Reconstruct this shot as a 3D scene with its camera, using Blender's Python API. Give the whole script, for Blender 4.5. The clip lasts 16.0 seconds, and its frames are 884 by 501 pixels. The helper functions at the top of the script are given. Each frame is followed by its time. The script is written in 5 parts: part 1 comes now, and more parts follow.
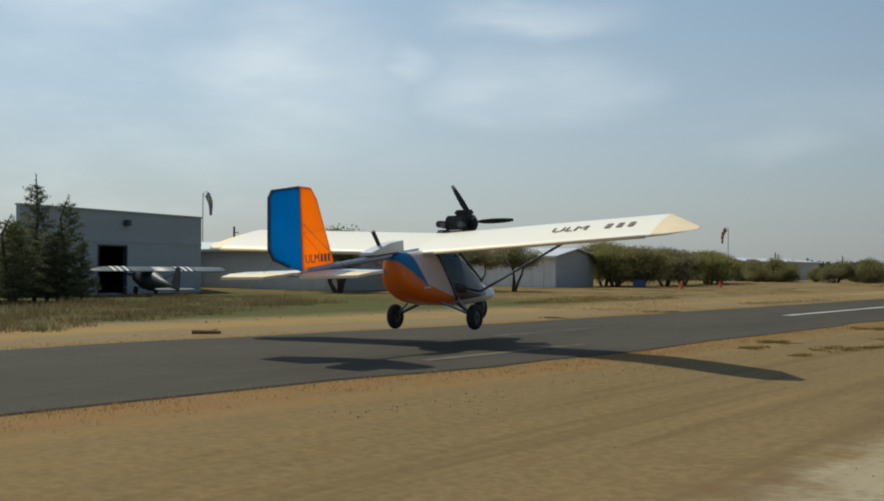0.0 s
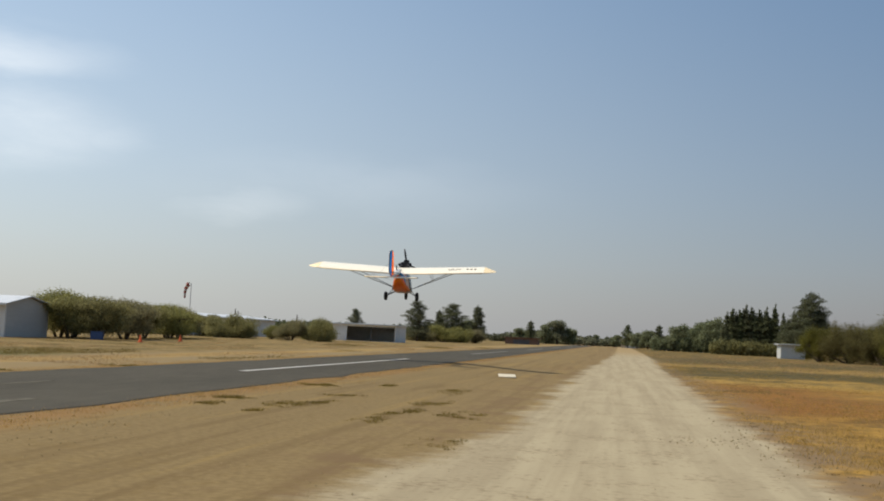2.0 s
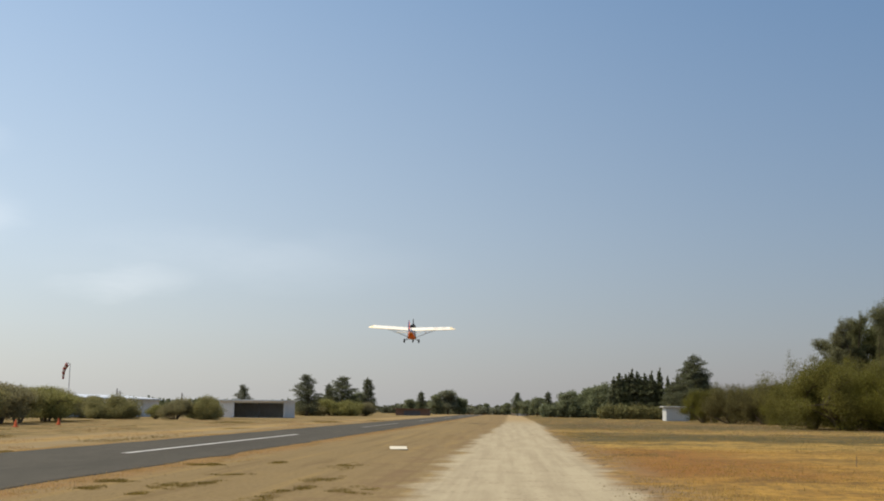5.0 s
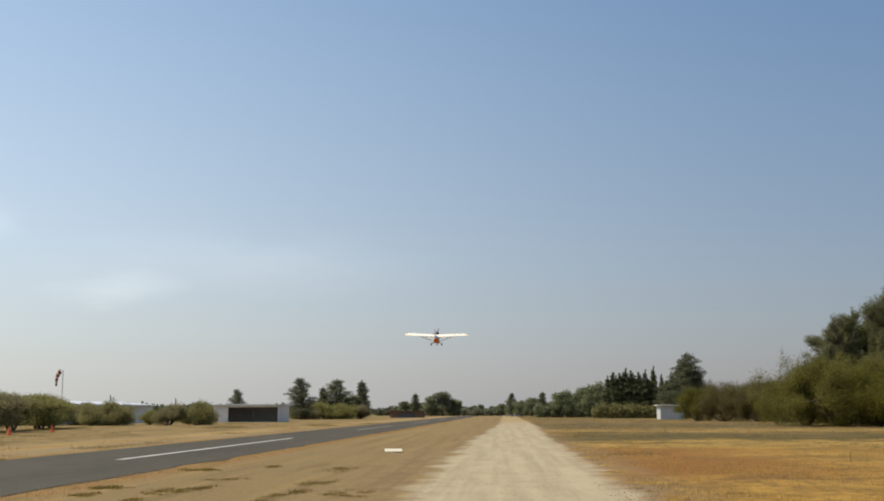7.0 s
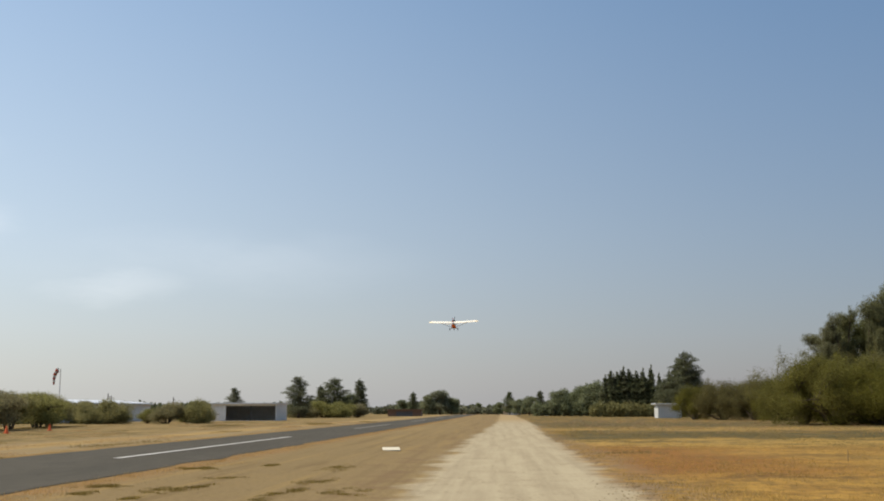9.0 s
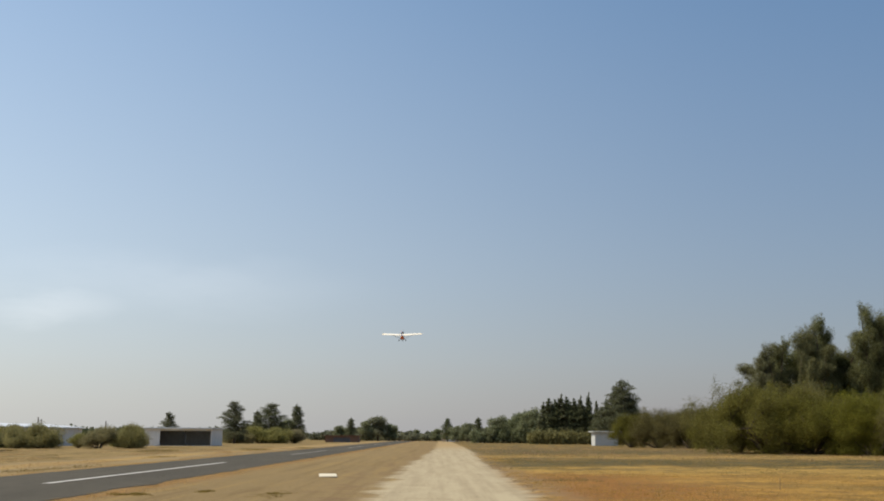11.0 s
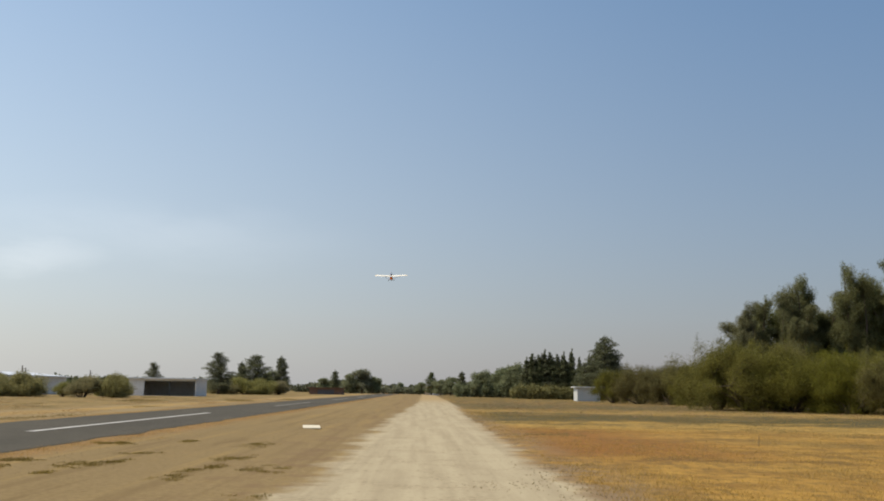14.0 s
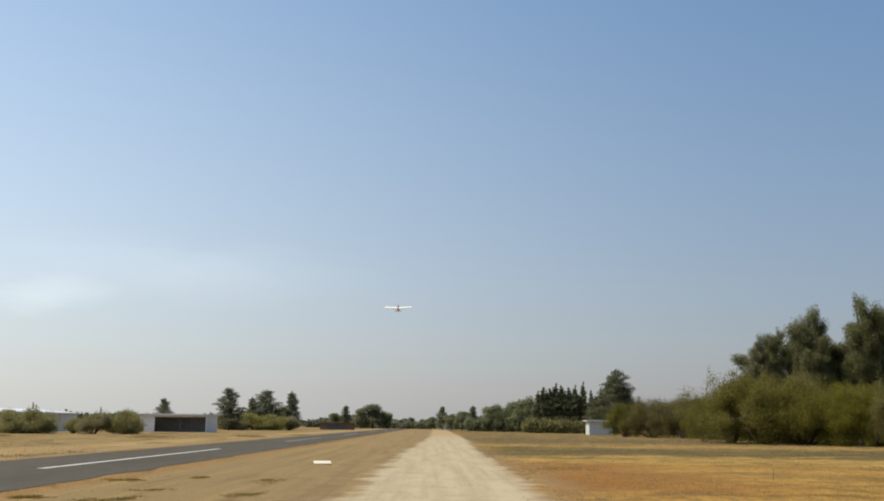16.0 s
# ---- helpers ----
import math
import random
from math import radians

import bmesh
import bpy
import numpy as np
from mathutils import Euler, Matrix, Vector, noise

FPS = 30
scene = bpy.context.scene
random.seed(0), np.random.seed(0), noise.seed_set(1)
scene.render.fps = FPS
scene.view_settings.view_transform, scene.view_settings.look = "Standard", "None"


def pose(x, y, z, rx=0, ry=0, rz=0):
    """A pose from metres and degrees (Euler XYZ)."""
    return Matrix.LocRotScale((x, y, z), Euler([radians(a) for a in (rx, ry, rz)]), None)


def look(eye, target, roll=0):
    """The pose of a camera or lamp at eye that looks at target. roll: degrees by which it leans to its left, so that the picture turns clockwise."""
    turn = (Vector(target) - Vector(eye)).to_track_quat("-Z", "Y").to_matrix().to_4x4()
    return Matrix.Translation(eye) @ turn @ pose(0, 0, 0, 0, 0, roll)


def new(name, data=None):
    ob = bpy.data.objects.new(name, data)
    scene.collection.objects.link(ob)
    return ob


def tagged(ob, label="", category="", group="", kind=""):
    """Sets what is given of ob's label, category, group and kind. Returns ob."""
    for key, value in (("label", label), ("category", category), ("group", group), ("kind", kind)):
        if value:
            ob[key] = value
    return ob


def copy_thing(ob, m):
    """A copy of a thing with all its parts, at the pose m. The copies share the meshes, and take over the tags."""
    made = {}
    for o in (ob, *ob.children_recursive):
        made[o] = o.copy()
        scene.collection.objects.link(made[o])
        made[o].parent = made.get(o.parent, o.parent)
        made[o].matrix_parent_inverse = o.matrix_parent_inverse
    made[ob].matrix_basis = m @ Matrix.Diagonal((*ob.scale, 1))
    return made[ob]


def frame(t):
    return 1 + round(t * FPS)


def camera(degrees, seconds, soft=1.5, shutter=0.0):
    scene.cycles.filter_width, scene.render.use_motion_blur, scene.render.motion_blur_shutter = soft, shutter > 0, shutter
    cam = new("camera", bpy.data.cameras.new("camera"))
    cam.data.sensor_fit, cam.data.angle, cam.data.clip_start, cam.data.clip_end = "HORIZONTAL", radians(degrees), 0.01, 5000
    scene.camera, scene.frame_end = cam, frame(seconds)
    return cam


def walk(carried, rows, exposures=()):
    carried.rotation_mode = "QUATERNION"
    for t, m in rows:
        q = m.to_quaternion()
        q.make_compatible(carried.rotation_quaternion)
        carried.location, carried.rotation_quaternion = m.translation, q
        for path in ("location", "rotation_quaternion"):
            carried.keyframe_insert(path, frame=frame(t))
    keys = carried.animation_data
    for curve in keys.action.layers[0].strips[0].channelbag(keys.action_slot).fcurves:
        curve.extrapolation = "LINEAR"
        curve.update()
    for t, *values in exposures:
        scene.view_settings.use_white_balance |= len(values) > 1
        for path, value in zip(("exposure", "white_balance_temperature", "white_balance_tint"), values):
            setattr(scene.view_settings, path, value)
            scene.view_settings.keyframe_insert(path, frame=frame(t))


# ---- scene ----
cam = camera(44.35, 16.0, soft=1.9)
PATH = [
    (0.0, pose(0, 0, 1.50, 90.87, -0.51, 37.18)),
    (0.1, pose(0, 0, 1.50, 91.49, -0.65, 33.47)),
    (0.2, pose(0, 0, 1.50, 92.03, -0.79, 30.13)),
    (0.3, pose(0, 0, 1.50, 91.96, -0.93, 25.28)),
    (0.4, pose(0, 0, 1.50, 92.16, -1.07, 23.70)),
    (0.5, pose(0, 0, 1.50, 92.39, -1.21, 20.75)),
    (1.0, pose(0, 0, 1.50, 92.75, -1.80, 16.42)),
    (1.5, pose(0, 0, 1.50, 93.33, -2.29, 13.15)),
    (2.0, pose(0, 0, 1.50, 94.47, -2.52, 9.28)),
    (2.5, pose(0, 0, 1.50, 95.44, -2.41, 7.34)),
    (3.0, pose(0, 0, 1.50, 96.28, -1.34, 5.91)),
    (3.5, pose(0, 0, 1.50, 96.91, -1.24, 5.06)),
    (4.0, pose(0, 0, 1.50, 97.23, -0.80, 5.17)),
    (4.5, pose(0, 0, 1.50, 98.27, -0.69, 4.62)),
    (5.0, pose(0, 0, 1.50, 98.38, -0.62, 3.54)),
    (5.2, pose(0, 0, 1.50, 98.47, -0.68, 3.19)),
    (7.5, pose(0, 0, 1.50, 98.47, 0.34, 3.25)),
    (8.0, pose(0, 0, 1.50, 98.72, 0.21, 2.96)),
    (8.2, pose(0, 0, 1.50, 98.36, 0.22, 3.18)),
    (10.3, pose(0, 0, 1.50, 99.03, -0.28, 2.33)),
    (10.5, pose(0, 0, 1.50, 99.71, -0.44, 1.19)),
    (11.0, pose(0, 0, 1.50, 99.76, -0.19, -0.10)),
    (11.5, pose(0, 0, 1.50, 99.51, -1.43, 0.73)),
    (12.0, pose(0, 0, 1.50, 99.77, -0.88, -0.38)),
    (12.5, pose(0, 0, 1.50, 98.58, -0.23, -1.89)),
    (13.0, pose(0, 0, 1.50, 98.31, -0.72, -0.99)),
    (13.5, pose(0, 0, 1.50, 98.52, -0.74, -0.26)),
    (14.0, pose(0, 0, 1.50, 97.37, -0.93, -0.96)),
    (14.5, pose(0, 0, 1.50, 95.75, 0.04, -3.06)),
    (15.0, pose(0, 0, 1.50, 96.70, -1.72, -1.12)),
    (15.5, pose(0, 0, 1.50, 97.69, -2.08, -1.25)),
    (16.0, pose(0, 0, 1.50, 99.15, -0.60, -0.38)),
]
EXPOSURES = [(0.0, -0.56, 6150, 4), (0.5, -0.68, 6000, 3), (1.0, -0.32, 6050, 4), (1.5, -0.20, 6150, 6), (2.0, -0.18, 6400, 9), (2.5, -0.18, 6450, 10), (3.0, -0.03, 6500, 10), (14.5, 0.02, 6500, 10), (15.0, 0.08, 6500, 10), (16.0, 0.13, 6500, 10)]
walk(cam, PATH, EXPOSURES)

# ---- world, sun ----
SUN_AZ, SUN_EL = -90.0, 54.0          # degrees from the runway's heading (to the left), height
world = bpy.data.worlds.new("sky")
scene.world = world
world.use_nodes = True
wn, wl = world.node_tree.nodes, world.node_tree.links
wn.clear()
w_out = wn.new("ShaderNodeOutputWorld")
sky = wn.new("ShaderNodeTexSky")
sky.sky_type = "NISHITA"
sky.sun_disc = False
sky.sun_elevation, sky.sun_rotation = radians(SUN_EL), radians(SUN_AZ)
sky.altitude, sky.air_density, sky.dust_density, sky.ozone_density = 200, 1.0, 1.6, 2.0


def w_node(kind, **inputs):
    """A world node; each input takes a value or another node's output."""
    q = wn.new(kind)
    for k, v in inputs.items():
        k = int(k[1:]) if k[0] == "i" and k[1:].isdigit() else k.replace("_", " ")
        if isinstance(v, bpy.types.NodeSocket):
            wl.new(v, q.inputs[k])
        else:
            q.inputs[k].default_value = v
    return q


def w_math(kind, a, b):
    q = w_node("ShaderNodeMath", i0=a, i1=b)
    q.operation = kind
    return q.outputs[0]


def w_range(v, a, b, lo=0.0, hi=1.0, smooth=True):
    q = w_node("ShaderNodeMapRange", Value=v, From_Min=a, From_Max=b, To_Min=lo, To_Max=hi)
    q.interpolation_type = "SMOOTHSTEP" if smooth else "LINEAR"
    return q.outputs["Result"]


def w_blend(f, a, b):
    q = wn.new("ShaderNodeMix")
    q.data_type = "RGBA"
    for k, v in (("Factor", f), ("A", a), ("B", b)):
        if isinstance(v, bpy.types.NodeSocket):
            wl.new(v, q.inputs[k])
        else:
            q.inputs[k].default_value = v
    return q.outputs["Result"]


def w_dot(v, d):
    q = w_node("ShaderNodeVectorMath", i0=v, i1=d)
    q.operation = "DOT_PRODUCT"
    return q.outputs["Value"]


way = wn.new("ShaderNodeTexCoord").outputs["Generated"]
w_sep = w_node("ShaderNodeSeparateXYZ", Vector=way)
clear = w_node("ShaderNodeHueSaturation", Hue=0.490, Value=1.04, Saturation=w_range(w_sep.outputs["Z"], 0.42, 0.7, 1.5, 0.8), Color=sky.outputs["Color"]).outputs["Color"]
sunward = w_range(w_sep.outputs["X"], 0.5, -0.85)                   # haze is brighter towards the sun
milky = w_blend(sunward, (2.0, 1.97, 2.25, 1), (5.9, 6.2, 6.45, 1))
low = w_blend(sunward, (1.95, 1.88, 2.1, 1), (4.95, 5.05, 4.9, 1))       # dustier close to the horizon
milky = w_blend(w_range(w_sep.outputs["Z"], 0.0, 0.17), low, milky)
hazy = w_blend(w_range(w_sep.outputs["Z"], 0.0, 0.78, 0.85, 0.0, False), clear, milky)
# thin cirrus: patches (azimuth, height, half width, half height in degrees, weight), torn by noise
w_map = w_node("ShaderNodeMapping", Vector=way, Scale=(5.0, 5.0, 16.0)).outputs["Vector"]
torn = w_node("ShaderNodeTexNoise", Vector=w_map, Scale=1.6, Detail=7, Roughness=0.55)
bent = w_node("ShaderNodeVectorMath", i0=torn.outputs["Color"], i1=(-0.5, -0.5, -0.5))
bent_s = w_node("ShaderNodeVectorMath", i0=bent.outputs[0], i1=(0.09, 0.09, 0.045))
bent_s.operation = "MULTIPLY"
way_b = w_node("ShaderNodeVectorMath", i0=way, i1=bent_s.outputs[0]).outputs[0]
cover = w_math("MULTIPLY", w_range(torn.outputs["Fac"], 0.42, 0.75), w_range(w_sep.outputs["X"], -0.5, -0.9, 0.0, 0.22))
for az, el, wa, wb, k in ((-32.3, 12.9, 7.0, 2.0, 0.50), (-32.6, 9.4, 8.5, 3.0, 0.48), (-39.0, 10.8, 2.8, 1.3, 0.4), (-45.0, 10.0, 8.0, 6.5, 0.6),
                          (-19.6, 6.4, 4.8, 1.1, 0.18), (-27.5, 9.3, 3.4, 1.6, 0.22), (-14.0, 7.6, 13.0, 2.2, 0.10), (-55.0, 14.0, 9.0, 4.0, 0.5)):
    ca, sa, ce, se = math.cos(radians(az)), math.sin(radians(az)), math.cos(radians(el)), math.sin(radians(el))
    u = w_math("DIVIDE", w_dot(way_b, (ca, -sa, 0)), math.sin(radians(wa)))
    v = w_math("DIVIDE", w_dot(way_b, (-sa * se, -ca * se, ce)), math.sin(radians(wb)))
    ahead = w_range(w_dot(way, (sa * ce, ca * ce, se)), 0.8, 0.9)
    far = w_math("POWER", w_math("ADD", w_math("MULTIPLY", u, u), w_math("MULTIPLY", v, v)), 0.5)
    cover = w_math("MAXIMUM", cover, w_math("MULTIPLY", ahead, w_math("MULTIPLY", w_range(far, 1.0, 0.0, 0.0, k), w_range(torn.outputs["Fac"], 0.3, 0.65, 0.45, 1.0))))
w_bg = w_node("ShaderNodeBackground", Color=w_blend(cover, hazy, (8.4, 8.6, 8.7, 1)), Strength=0.143)
wl.new(w_bg.outputs["Background"], w_out.inputs["Surface"])

sun = new("sun", bpy.data.lights.new("sun", "SUN"))
sun.data.energy, sun.data.angle, sun.data.color = 4.6, radians(0.6), (1.0, 0.89, 0.70)
_d = Vector((math.sin(radians(SUN_AZ)) * math.cos(radians(SUN_EL)), math.cos(radians(SUN_AZ)) * math.cos(radians(SUN_EL)), math.sin(radians(SUN_EL))))
sun.matrix_world = look(_d * 100, (0, 0, 0))


# ---- materials ----
def mat(name, c1, c2=None, scale=6.0, rough=0.7, metal=0.0, bump=0.0, bscale=40.0, coat=0.0, trans=0.0, island=0.0, rand=0.0, stretch=(1, 1, 1)):
    """Noise-mottled surface: c1/c2 at two scales, fine bump, optional translucency, variation by island or object."""
    m = bpy.data.materials.new(name)
    m.use_nodes = True
    n, l = m.node_tree.nodes, m.node_tree.links
    p = n["Principled BSDF"]
    c2 = c2 or tuple(v * 0.8 for v in c1)
    tc = n.new("ShaderNodeTexCoord")
    mp = n.new("ShaderNodeMapping")
    mp.inputs["Scale"].default_value = stretch
    l.new(tc.outputs["Object"], mp.inputs["Vector"])
    na, nb = n.new("ShaderNodeTexNoise"), n.new("ShaderNodeTexNoise")
    na.inputs["Scale"].default_value, na.inputs["Detail"].default_value = scale, 6
    nb.inputs["Scale"].default_value, nb.inputs["Detail"].default_value = scale * 0.13, 3
    l.new(mp.outputs["Vector"], na.inputs["Vector"])
    l.new(mp.outputs["Vector"], nb.inputs["Vector"])
    ad = n.new("ShaderNodeMath")
    ad.operation = "ADD"
    l.new(na.outputs["Fac"], ad.inputs[0])
    l.new(nb.outputs["Fac"], ad.inputs[1])
    mr = n.new("ShaderNodeMapRange")
    mr.inputs["From Min"].default_value, mr.inputs["From Max"].default_value = 0.75, 1.25
    l.new(ad.outputs[0], mr.inputs["Value"])
    mx = n.new("ShaderNodeMix")
    mx.data_type = "RGBA"
    mx.inputs["A"].default_value, mx.inputs["B"].default_value = (*c1, 1), (*c2, 1)
    l.new(mr.outputs["Result"], mx.inputs["Factor"])
    col = mx.outputs["Result"]
    if island or rand:
        hs = n.new("ShaderNodeHueSaturation")
        src = n.new("ShaderNodeNewGeometry").outputs["Random Per Island"] if island else n.new("ShaderNodeObjectInfo").outputs["Random"]
        r2 = n.new("ShaderNodeMapRange")
        amt = island or rand
        r2.inputs["To Min"].default_value, r2.inputs["To Max"].default_value = 1 - amt, 1 + amt
        l.new(src, r2.inputs["Value"])
        if island:                                 # one plant lighter or darker than the next
            r3, r4 = n.new("ShaderNodeMapRange"), n.new("ShaderNodeMapRange")
            oi = n.new("ShaderNodeObjectInfo").outputs["Random"]
            for r_, lo, hi, to in ((r3, 0.485, 0.51, "Hue"), (r4, 0.8, 1.1, "Saturation")):
                r_.inputs["To Min"].default_value, r_.inputs["To Max"].default_value = lo, hi
                l.new(oi, r_.inputs["Value"])
                l.new(r_.outputs["Result"], hs.inputs[to])
        l.new(r2.outputs["Result"], hs.inputs["Value"])
        l.new(col, hs.inputs["Color"])
        col = hs.outputs["Color"]
    l.new(col, p.inputs["Base Color"])
    p.inputs["Roughness"].default_value, p.inputs["Metallic"].default_value = rough, metal
    p.inputs["Coat Weight"].default_value = coat
    if bump:
        bn, bu = n.new("ShaderNodeTexNoise"), n.new("ShaderNodeBump")
        bn.inputs["Scale"].default_value, bn.inputs["Detail"].default_value = bscale, 5
        bu.inputs["Strength"].default_value, bu.inputs["Distance"].default_value = bump, 0.02
        l.new(tc.outputs["Object"], bn.inputs["Vector"])
        l.new(bn.outputs["Fac"], bu.inputs["Height"])
        l.new(bu.outputs["Normal"], p.inputs["Normal"])
    if trans:
        tr, sh = n.new("ShaderNodeBsdfTranslucent"), n.new("ShaderNodeMixShader")
        l.new(col, tr.inputs["Color"])
        sh.inputs["Fac"].default_value = trans
        l.new(p.outputs["BSDF"], sh.inputs[1])
        l.new(tr.outputs["BSDF"], sh.inputs[2])
        l.new(sh.outputs["Shader"], n["Material Output"].inputs["Surface"])
    return m


def glass_mat(name, tint, alpha=0.35):
    """Tinted sheet of clear plastic: part see-through, part glossy dark."""
    m = bpy.data.materials.new(name)
    m.use_nodes = True
    n, l = m.node_tree.nodes, m.node_tree.links
    p = n["Principled BSDF"]
    p.inputs["Base Color"].default_value = (*tint, 1)
    p.inputs["Roughness"].default_value = 0.08
    t, s = n.new("ShaderNodeBsdfTransparent"), n.new("ShaderNodeMixShader")
    t.inputs["Color"].default_value = (0.75, 0.8, 0.82, 1)
    s.inputs["Fac"].default_value = alpha
    l.new(p.outputs["BSDF"], s.inputs[1])
    l.new(t.outputs["BSDF"], s.inputs[2])
    l.new(s.outputs["Shader"], n["Material Output"].inputs["Surface"])
    return m


def ground_mat():
    """Dirt, gravel track, dry golden field and parched lawn, in noise-ragged belts along the runway."""
    m = bpy.data.materials.new("airfield_ground")
    m.use_nodes = True
    n, l = m.node_tree.nodes, m.node_tree.links
    p = n["Principled BSDF"]
    p.inputs["Roughness"].default_value = 0.95
    p.inputs["Specular IOR Level"].default_value = 0.15
    plan = n.new("ShaderNodeAttribute")           # place on the level plan, before the fall of the ground
    plan.attribute_name = "plan"
    tc = plan.outputs["Vector"]
    sep = n.new("ShaderNodeSeparateXYZ")
    l.new(tc, sep.inputs[0])

    def nz(scale, detail=5, stretch=None, rough=0.6):
        t = n.new("ShaderNodeTexNoise")
        t.inputs["Scale"].default_value, t.inputs["Detail"].default_value, t.inputs["Roughness"].default_value = scale, detail, rough
        if stretch:
            mp = n.new("ShaderNodeMapping")
            mp.inputs["Scale"].default_value = stretch
            l.new(tc, mp.inputs["Vector"])
            l.new(mp.outputs["Vector"], t.inputs["Vector"])
        else:
            l.new(tc, t.inputs["Vector"])
        return t.outputs["Fac"]

    def rng(src, a, b, lo=0.0, hi=1.0):
        r = n.new("ShaderNodeMapRange")
        r.interpolation_type = "SMOOTHSTEP"
        for k, v in (("From Min", a), ("From Max", b), ("To Min", lo), ("To Max", hi)):
            r.inputs[k].default_value = v
        l.new(src, r.inputs["Value"])
        return r.outputs["Result"]

    def op(kind, a, b):
        o = n.new("ShaderNodeMath")
        o.operation = kind
        for i, v in enumerate((a, b)):
            if isinstance(v, (int, float)):
                o.inputs[i].default_value = v
            else:
                l.new(v, o.inputs[i])
        return o.outputs[0]

    def mix(fac, a, b):
        x = n.new("ShaderNodeMix")
        x.data_type = "RGBA"
        l.new(fac, x.inputs["Factor"])
        for k, v in (("A", a), ("B", b)):
            if isinstance(v, tuple):
                x.inputs[k].default_value = (*v, 1)
            else:
                l.new(v, x.inputs[k])
        return x.outputs["Result"]

    fine, mid, big = nz(9.0, 8), nz(0.9, 6), nz(0.11, 4)
    speck = nz(3.2, 8, (1.0, 0.45, 1), 0.75)      # small clumps of grass
    streak = nz(1.0, 6, (1.6, 0.14, 1))          # long marks along the runway
    cross = nz(1.0, 8, (0.4, 0.2, 1), 0.68)           # patches drawn out across the field
    wob = op("ADD", op("MULTIPLY", op("SUBTRACT", mid, 0.5), 1.4), op("MULTIPLY", op("SUBTRACT", big, 0.5), 3.0))
    x = op("ADD", sep.outputs["X"], wob)
    y = sep.outputs["Y"]
    # bare dirt beside the runway
    dirt = mix(rng(fine, 0.35, 0.65), DIRT_A, DIRT_B)
    dirt = mix(rng(streak, 0.56, 0.8), dirt, DIRT_C)
    dirt = mix(op("MULTIPLY", rng(op("ADD", op("MULTIPLY", speck, 0.7), op("MULTIPLY", big, 0.5)), 0.60, 0.78), 0.5), dirt, STRAW)
    dirt = mix(op("MULTIPLY", rng(speck, 0.54, 0.70), 0.6), dirt, DIRT_C)
    lines = nz(1.0, 5, (1.5, 0.028, 1), 0.65)         # old wheel tracks along the runway
    dirt = mix(op("MULTIPLY", rng(lines, 0.52, 0.62), 0.45), dirt, DIRT_C)
    dirt = mix(op("MULTIPLY", rng(lines, 0.46, 0.36), 0.5), dirt, STRAW)
    rubbed = nz(1.0, 7, (3.4, 0.5, 1), 0.7)
    dirt = mix(op("MULTIPLY", rng(rubbed, 0.5, 0.72), 0.45), dirt, DIRT_A)
    band = op("MULTIPLY", rng(x, -4.4, -2.9), rng(op("ADD", mid, op("MULTIPLY", streak, 0.6)), 0.74, 1.0))
    dirt = mix(band, dirt, (0.16, 0.105, 0.05))
    verge = op("MULTIPLY", rng(op("ADD", sep.outputs["X"], op("MULTIPLY", wob, 0.45)), -7.6, -8.8), rng(op("ADD", mid, op("MULTIPLY", fine, 0.5)), 0.55, 0.85))
    dirt = mix(verge, dirt, (0.235, 0.135, 0.05))
    # gravel track
    rut = nz(1.0, 6, (2.6, 0.045, 1))
    trk = mix(rng(op("ADD", op("MULTIPLY", streak, 0.5), op("MULTIPLY", rut, 0.5)), 0.42, 0.6), TRACK_A, TRACK_B)
    trk = mix(rng(op("ADD", op("MULTIPLY", fine, 0.6), op("MULTIPLY", mid, 0.4)), 0.50, 0.64), trk, TRACK_C)
    # golden field with rusty and grey-green stretches
    broad = nz(1.0, 5, (0.05, 0.11, 1), 0.55)
    patch = nz(1.0, 8, (0.55, 0.5, 1), 0.72)
    gold = mix(rng(patch, 0.38, 0.62), GOLD_A, GOLD_B)
    gold = mix(rng(op("ADD", op("MULTIPLY", patch, 0.7), op("ADD", op("MULTIPLY", broad, 0.8), op("MULTIPLY", fine, 0.25))), 0.90, 1.06), gold, GOLD_C)
    rust = op("MULTIPLY", op("MULTIPLY", rng(y, 23, 29), rng(op("ADD", y, op("MULTIPLY", wob, 4.0)), 56, 42)), op("MULTIPLY", rng(x, 2.4, 3.6), rng(op("ADD", x, op("MULTIPLY", wob, 1.5)), 11, 5)))
    gold = mix(op("MULTIPLY", op("MULTIPLY", rust, 0.95), rng(patch, 0.24, 0.44)), gold, RUST)
    green = op("MULTIPLY", rng(op("ADD", y, op("MULTIPLY", wob, 6.0)), 43, 56), rng(op("ADD", op("MULTIPLY", cross, 0.6), op("MULTIPLY", patch, 0.4)), 0.40, 0.52))
    gold = mix(green, gold, FIELD_GREEN)
    rows = nz(1.0, 7, (0.13, 0.22, 1), 0.66)           # bright and dull rows across the field
    gold = mix(op("MULTIPLY", op("MULTIPLY", rng(rows, 0.50, 0.64), rng(y, 30, 46)), 0.6), gold, (0.36, 0.23, 0.066))
    gold = mix(op("MULTIPLY", op("MULTIPLY", rng(rows, 0.48, 0.36), rng(y, 26, 40)), 0.7), gold, (0.115, 0.088, 0.032))
    yy = op("ADD", y, op("ADD", op("MULTIPLY", wob, 6.0), op("ADD", op("MULTIPLY", op("SUBTRACT", patch, 0.5), 18.0), op("MULTIPLY", op("SUBTRACT", rows, 0.5), 40.0))))
